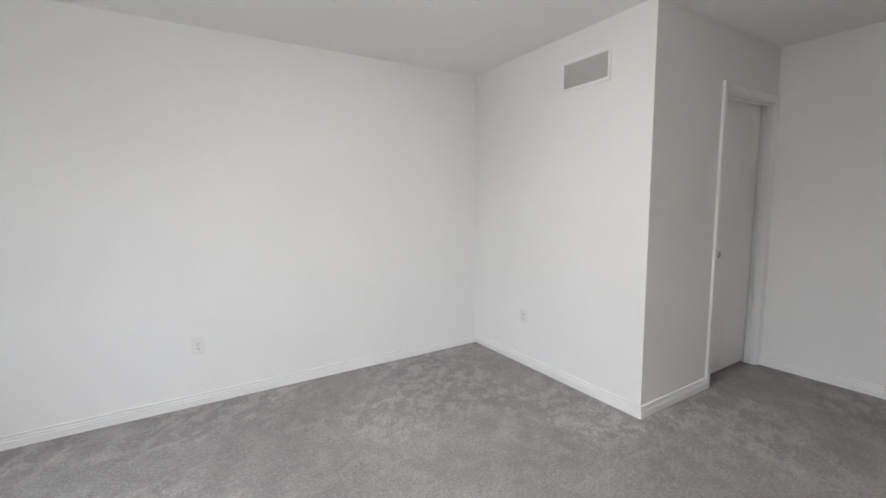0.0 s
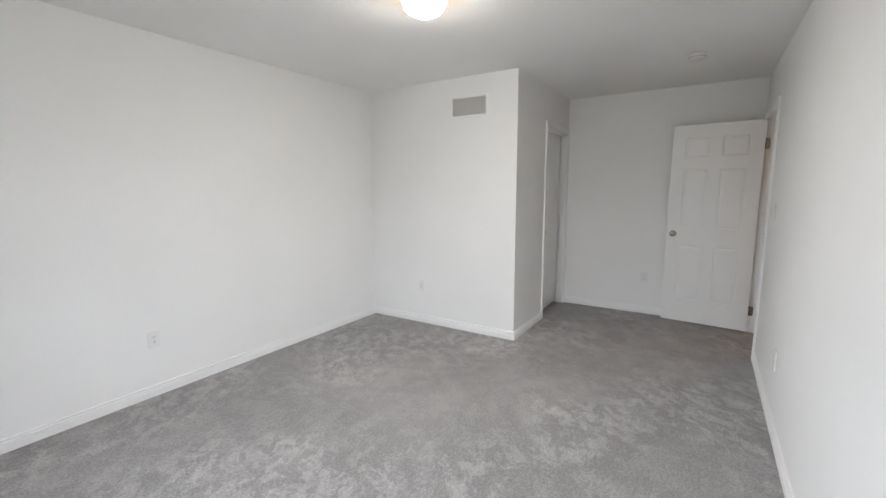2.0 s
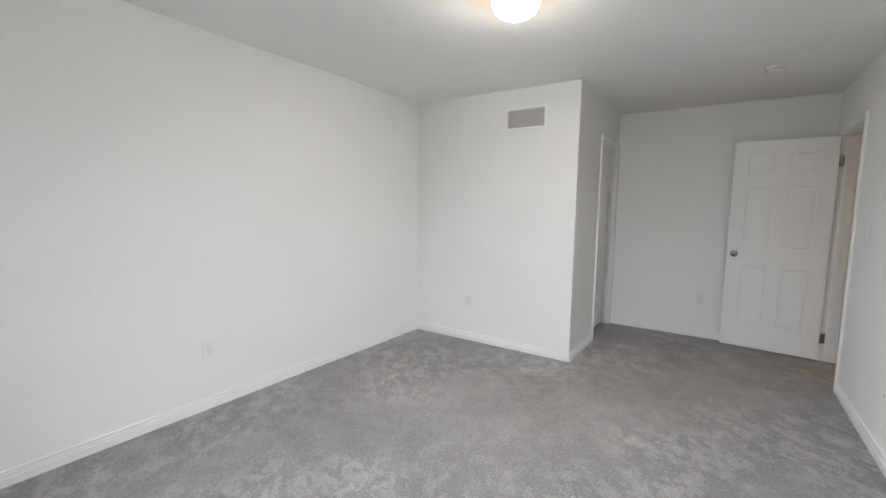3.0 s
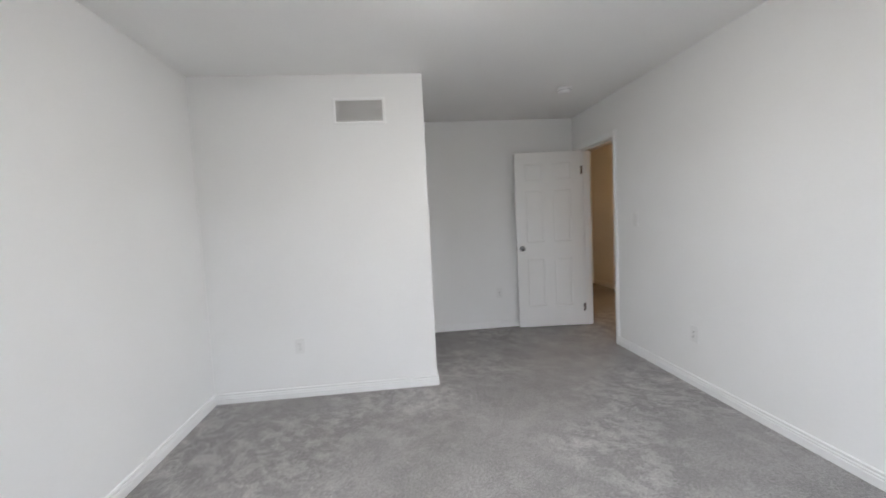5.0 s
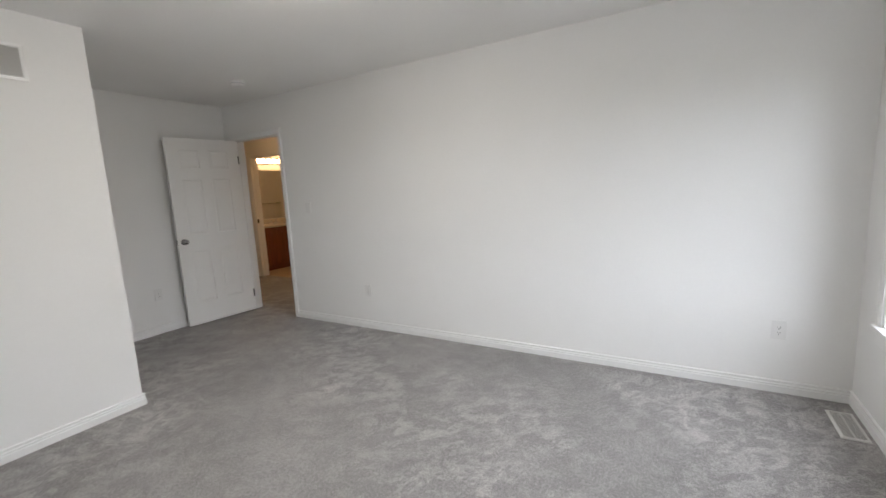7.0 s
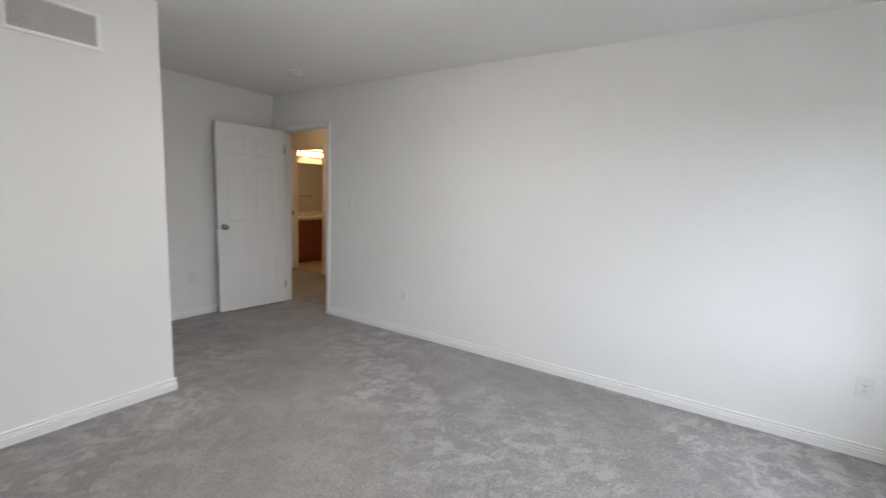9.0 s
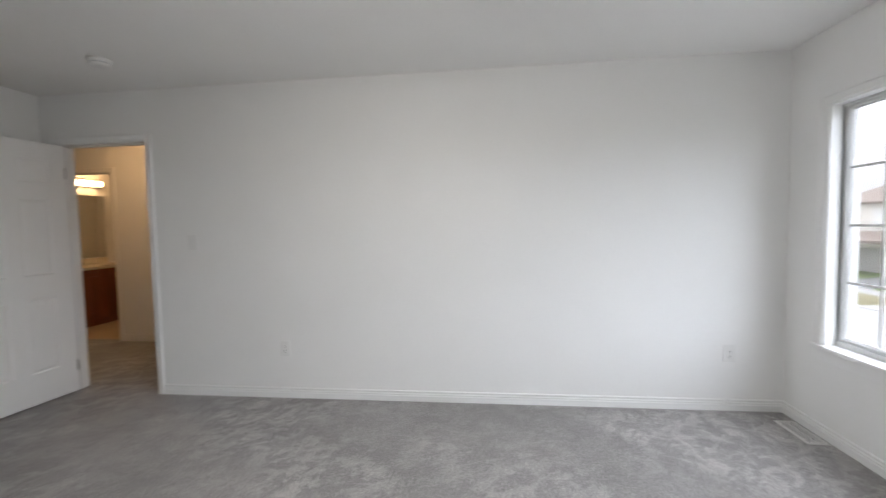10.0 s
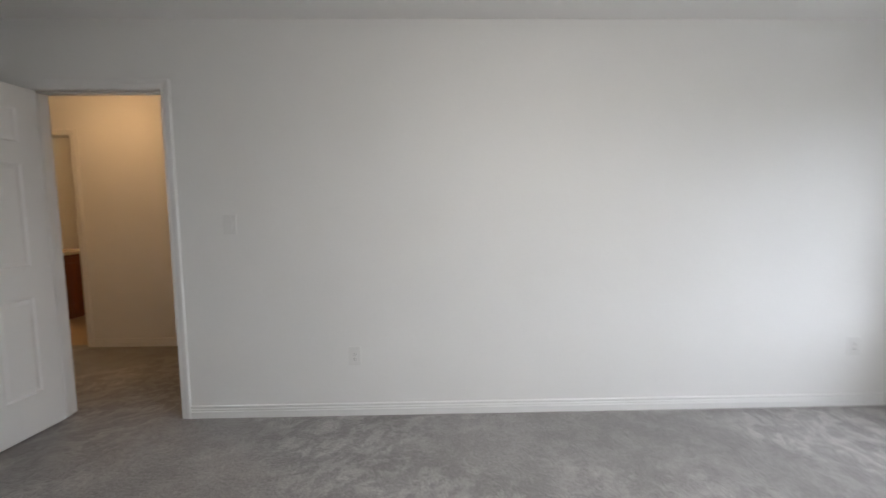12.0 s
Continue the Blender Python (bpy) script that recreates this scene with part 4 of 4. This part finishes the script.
column(hc, FX + 0.8, -28.8, G + 0.36, -0.5)

# cream house with stone garage front and a red door
hd = house("two-storey cream and stone house with brown roof and red door")
DX = -31.2
part("wall", bm_block((DX - 10, -11.6, G), (DX - 0.4, -2.6, 2.4)), CREAM_SIDE, hd)
part("wall", bm_block((DX - 0.4, -9.4, -0.3), (DX + 0.3, -4.2, 2.45)), CREAM_SIDE, hd)
part("wall", bm_block((DX - 0.4, -9.9, G), (DX + 0.2, -2.9, -0.3)), STONE, hd, "tan stone garage front")
part("roof", gable_roof(B(), DX - 10, DX - 0.4, -11.6, -2.6, 2.4, 5.35, "x", 4.0), BROWN_ROOF, hd)
bm = B()
for s in (1, -1):
    ym, ye = -7.95, -7.95 + s * 1.75
    pts = [Vector((DX + 0.6, ym, 3.42)), Vector((DX + 0.6, ye, 2.15)), Vector((DX - 4.5, ye, 2.15)), Vector((DX - 4.5, ym, 3.42))]
    top_v = [bm.verts.new(p) for p in pts]
    bot_v = [bm.verts.new(p - Vector((0, 0, 0.2))) for p in pts]
    bm.faces.new(top_v), bm.faces.new(bot_v[::-1])
    for i in range(4):
        bm.faces.new((top_v[i], bot_v[i], bot_v[(i + 1) % 4], top_v[(i + 1) % 4]))
bmesh.ops.recalc_face_normals(bm, faces=bm.faces)
part("gable_roof", bm, BROWN_ROOF, hd)
bm = wedge(DX + 0.1, DX + 0.31, -9.35, -6.55, 2.3, 3.28)
part("gable", bm, CREAM_SIDE, hd)
bm = B()
for z in (0.36, 2.0):
    block(bm, (DX + 0.3, -9.4, z), (DX + 0.37, -4.2, z + 0.14))
for y in (-9.4, -8.75, -6.6, -4.34):
    block(bm, (DX + 0.3, y, 0.50), (DX + 0.36, y + 0.12, 2.0))
part("timber_band", bm, TAUPE_TRIM, hd)
house_window(hd, DX + 0.31, -7.6, 1.24, 1.7, 1.3, PALEPANE, HTRIM, 2, 1)
for y in (-10.6, -11.4):
    house_window(hd, DX - 0.38, y, 1.48, 0.42, 0.72, MIDPANE)
bm = bm_block((DX - 0.36, -11.6, 0.75), (DX - 0.30, -9.3, 0.92))
block(bm, (DX - 0.36, -9.32, 0.3), (DX - 0.28, -9.16, 2.2))
part("window_band", bm, HTRIM, hd)
part("porch_roof", gable_roof(B(), DX - 1.0, DX + 0.85, -11.8, -2.6, -0.2, 0.22, "y", 1.0, 0.2, 0.14), BROWN_ROOF, hd)
garage_door(hd, DX + 0.22, -9.75, -4.8, G + 0.42, -1.15, GARAGE_W, 6)
column(hd, DX + 0.7, -10.05, G + 0.36, -0.3, 0.38)
column(hd, DX + 0.7, -11.6, G + 0.36, -0.3, 0.38)
part("porch_floor", bm_block((DX - 0.4, -11.8, G), (DX + 1.4, -9.95, G + 0.72), 0.02), CONC, hd)
part("door", bm_block((DX - 0.4, -11.25, G + 0.72), (DX - 0.34, -10.5, G + 1.6)), REDDOOR, hd, "dark red lower front door")
part("door_glass", bm_block((DX - 0.4, -11.25, G + 1.6), (DX - 0.34, -10.5, G + 2.75)), DARKPANE, hd)

# neighbour on the other side, beyond what the window shows in full
he = house("two-storey grey house with a slate roof")
part("wall", bm_block((FX - 11, -0.6, G), (FX, 6.6, 2.45)), GREY_SIDE, he)
part("roof", gable_roof(B(), FX - 11, FX, -0.6, 6.6, 2.45, 5.0, "x", 3.4), SLATE_ROOF, he)
garage_door(he, FX + 0.02, 2.0, 6.0, G + 0.44, -1.05, GARAGE_W, 4)
house_window(he, FX, 1.0, 1.4, 0.9, 1.2)


# red hatchback on the driveway, its tail to the street
def hatchback():
    car = thing("car", (-28.6, -7.75, G + 0.14), "bright red hatchback parked on the asphalt driveway", "car")
    L, W = 3.7, 1.62
    side = [(-1.85, 0.32), (-1.85, 0.62), (-1.72, 0.86), (-0.95, 0.93), (-0.25, 1.36), (0.55, 1.46), (1.35, 1.42), (1.72, 0.98), (1.84, 0.86), (1.85, 0.36), (1.6, 0.24), (-1.6, 0.24)]
    bm = B()
    rows = []
    for y, shrink in ((-W / 2, 0.10), (-W / 2 + 0.06, 0.0), (W / 2 - 0.06, 0.0), (W / 2, 0.10)):
        row = []
        for x, z in side:
            inset = max(0.0, (z - 0.9)) * 0.26
            yy = y - math.copysign(inset, y)
            row.append(bm.verts.new((x, yy, z - (shrink * 0.3 if z > 0.9 else 0))))
        rows.append(row)
    n = len(side)
    for a, b in zip(rows, rows[1:]):
        for i in range(n):
            bm.faces.new((a[i], a[(i + 1) % n], b[(i + 1) % n], b[i]))
    bm.faces.new(rows[0][::-1]), bm.faces.new(rows[-1])
    bmesh.ops.recalc_face_normals(bm, faces=bm.faces)
    bmesh.ops.bevel(bm, geom=bm.edges[:], offset=0.035, segments=2, affect="EDGES", profile=0.6, clamp_overlap=True)
    for f in bm.faces:
        f.smooth = True
    part("body", bm, REDPAINT, car)
    bm = B()
    f = [bm.verts.new(p) for p in ((1.40, -0.60, 1.37), (1.40, 0.60, 1.37), (1.71, 0.66, 1.02), (1.71, -0.66, 1.02))]
    bm.faces.new(f)
    bmesh.ops.recalc_face_normals(bm, faces=bm.faces)
    bmesh.ops.translate(bm, verts=bm.verts, vec=(0.018, 0, 0.012))
    bmesh.ops.solidify(bm, geom=bm.faces[:], thickness=0.02)
    part("rear_window", bm, CARGLASS, car)
    for s in (1, -1):
        bm = B()
        bm.faces.new([bm.verts.new(p) for p in ((-0.85, s * 0.81, 0.96), (-0.22, s * 0.70, 1.30), (0.5, s * 0.67, 1.39), (1.28, s * 0.68, 1.36), (1.45, s * 0.80, 0.98))])
        bmesh.ops.solidify(bm, geom=bm.faces[:], thickness=0.02)
        part("side_window", bm, CARGLASS, car)
        part("tail_light", bm_block((1.70, s * 0.58, 0.78), (1.87, s * 0.80, 1.0), 0.03), TAILLAMP, car)
        for x in (-1.15, 1.15):
            wheel = part("wheel", lathe(B(), [(0.0, -0.09), (0.26, -0.09), (0.30, -0.07), (0.30, 0.07), (0.26, 0.09), (0.0, 0.09)], (x, s * 0.74, 0.30), (0, 1, 0), 24), RUBBER, car)
            part("rim", lathe(B(), [(0.19, 0.085), (0.18, 0.10), (0.05, 0.105), (0, 0.105)], (x, s * 0.74, 0.30), (0, s, 0), 20), NICKEL, wheel)
    part("bumper", bm_block((1.78, -0.76, 0.34), (1.92, 0.76, 0.58), 0.05), REDPAINT, car)
    part("number_plate", bm_block((1.845, -0.2, 0.68), (1.885, 0.2, 0.82), 0.005), HTRIM, car)
    car.matrix_world = pose(-26.75, -7.2, G + 0.215, 0, 2.6, 0) @ Matrix.Diagonal((0.82, 0.82, 0.82, 1))
    return car


hatchback()


def crate(at, mat, label, turn):
    ob = thing("recycling_box", at, label, "recycling box", "boxes at the kerb", turn=turn)
    bm = B()
    lo = [bm.verts.new(p) for p in ((-0.26, -0.19, 0), (0.26, -0.19, 0), (0.26, 0.19, 0), (-0.26, 0.19, 0))]
    hi = [bm.verts.new(p) for p in ((-0.33, -0.25, 0.42), (0.33, -0.25, 0.42), (0.33, 0.25, 0.42), (-0.33, 0.25, 0.42))]
    ins = [bm.verts.new(p) for p in ((-0.30, -0.22, 0.42), (0.30, -0.22, 0.42), (0.30, 0.22, 0.42), (-0.30, 0.22, 0.42))]
    flo = [bm.verts.new(p) for p in ((-0.24, -0.17, 0.03), (0.24, -0.17, 0.03), (0.24, 0.17, 0.03), (-0.24, 0.17, 0.03))]
    bm.faces.new(lo[::-1]), bm.faces.new(flo)
    for a, b in ((lo, hi), (hi, ins), (ins, flo)):
        for i in range(4):
            bm.faces.new((a[i], a[(i + 1) % 4], b[(i + 1) % 4], b[i]))
    bmesh.ops.recalc_face_normals(bm, faces=bm.faces)
    part("tub", bm, mat, ob)
    ob.scale = (0.66, 0.66, 0.66)
    part("rim", sweep(B(), [(-0.31, -0.23), (0.31, -0.23), (0.31, 0.23), (-0.31, 0.23)], [(0.0, 0.40), (0.0, 0.43), (-0.045, 0.43), (-0.045, 0.40)], lambda u, v, h: Vector((u, v, h)), True), mat, ob)
    return ob


crate((-18.38, -14.25, G), BLUE, "blue plastic recycling box standing at the kerb", 78)
crate((-18.45, -13.80, G), GREEN, "green plastic bin standing at the kerb", 100)


def potted(at, mat, leaf, label, r):
    ob = thing("potted_plant", at, label, "plant pot")
    part("pot", lathe(B(), [(0, 0), (r * 0.7, 0), (r * 0.95, r * 0.9), (r * 1.05, r * 1.0), (r * 0.95, r * 1.04), (r * 0.85, r * 0.9), (0, r * 0.88)], (0, 0, 0), (0, 0, 1), 20), mat, ob)
    bm, rng = B(), random.Random(5)
    for _ in range(90):
        a, d, up = rng.uniform(0, 6.28), rng.uniform(0, r), rng.uniform(r * 0.9, r * 2.0)
        c = Vector((d * math.cos(a), d * math.sin(a), up))
        t = Matrix.Rotation(rng.uniform(0, 6.28), 3, "Z") @ Matrix.Rotation(rng.uniform(-1, 1), 3, "X")
        q = [bm.verts.new(c + t @ Vector(p)) for p in ((-0.05, 0, 0), (0, -0.03, 0.01), (0.07, 0, 0), (0, 0.03, 0.01))]
        bm.faces.new(q)
    part("leaves", bm, leaf, ob)
    return ob


potted((FX + 1.6, -14.15, G + 0.30), TEAL, LEAF, "teal glazed pot with green leaves on the lawn", 0.3)
potted((DX + 1.0, -10.9, G + 0.72), TEAL, FLOWER, "pot of orange flowers on the porch", 0.3)
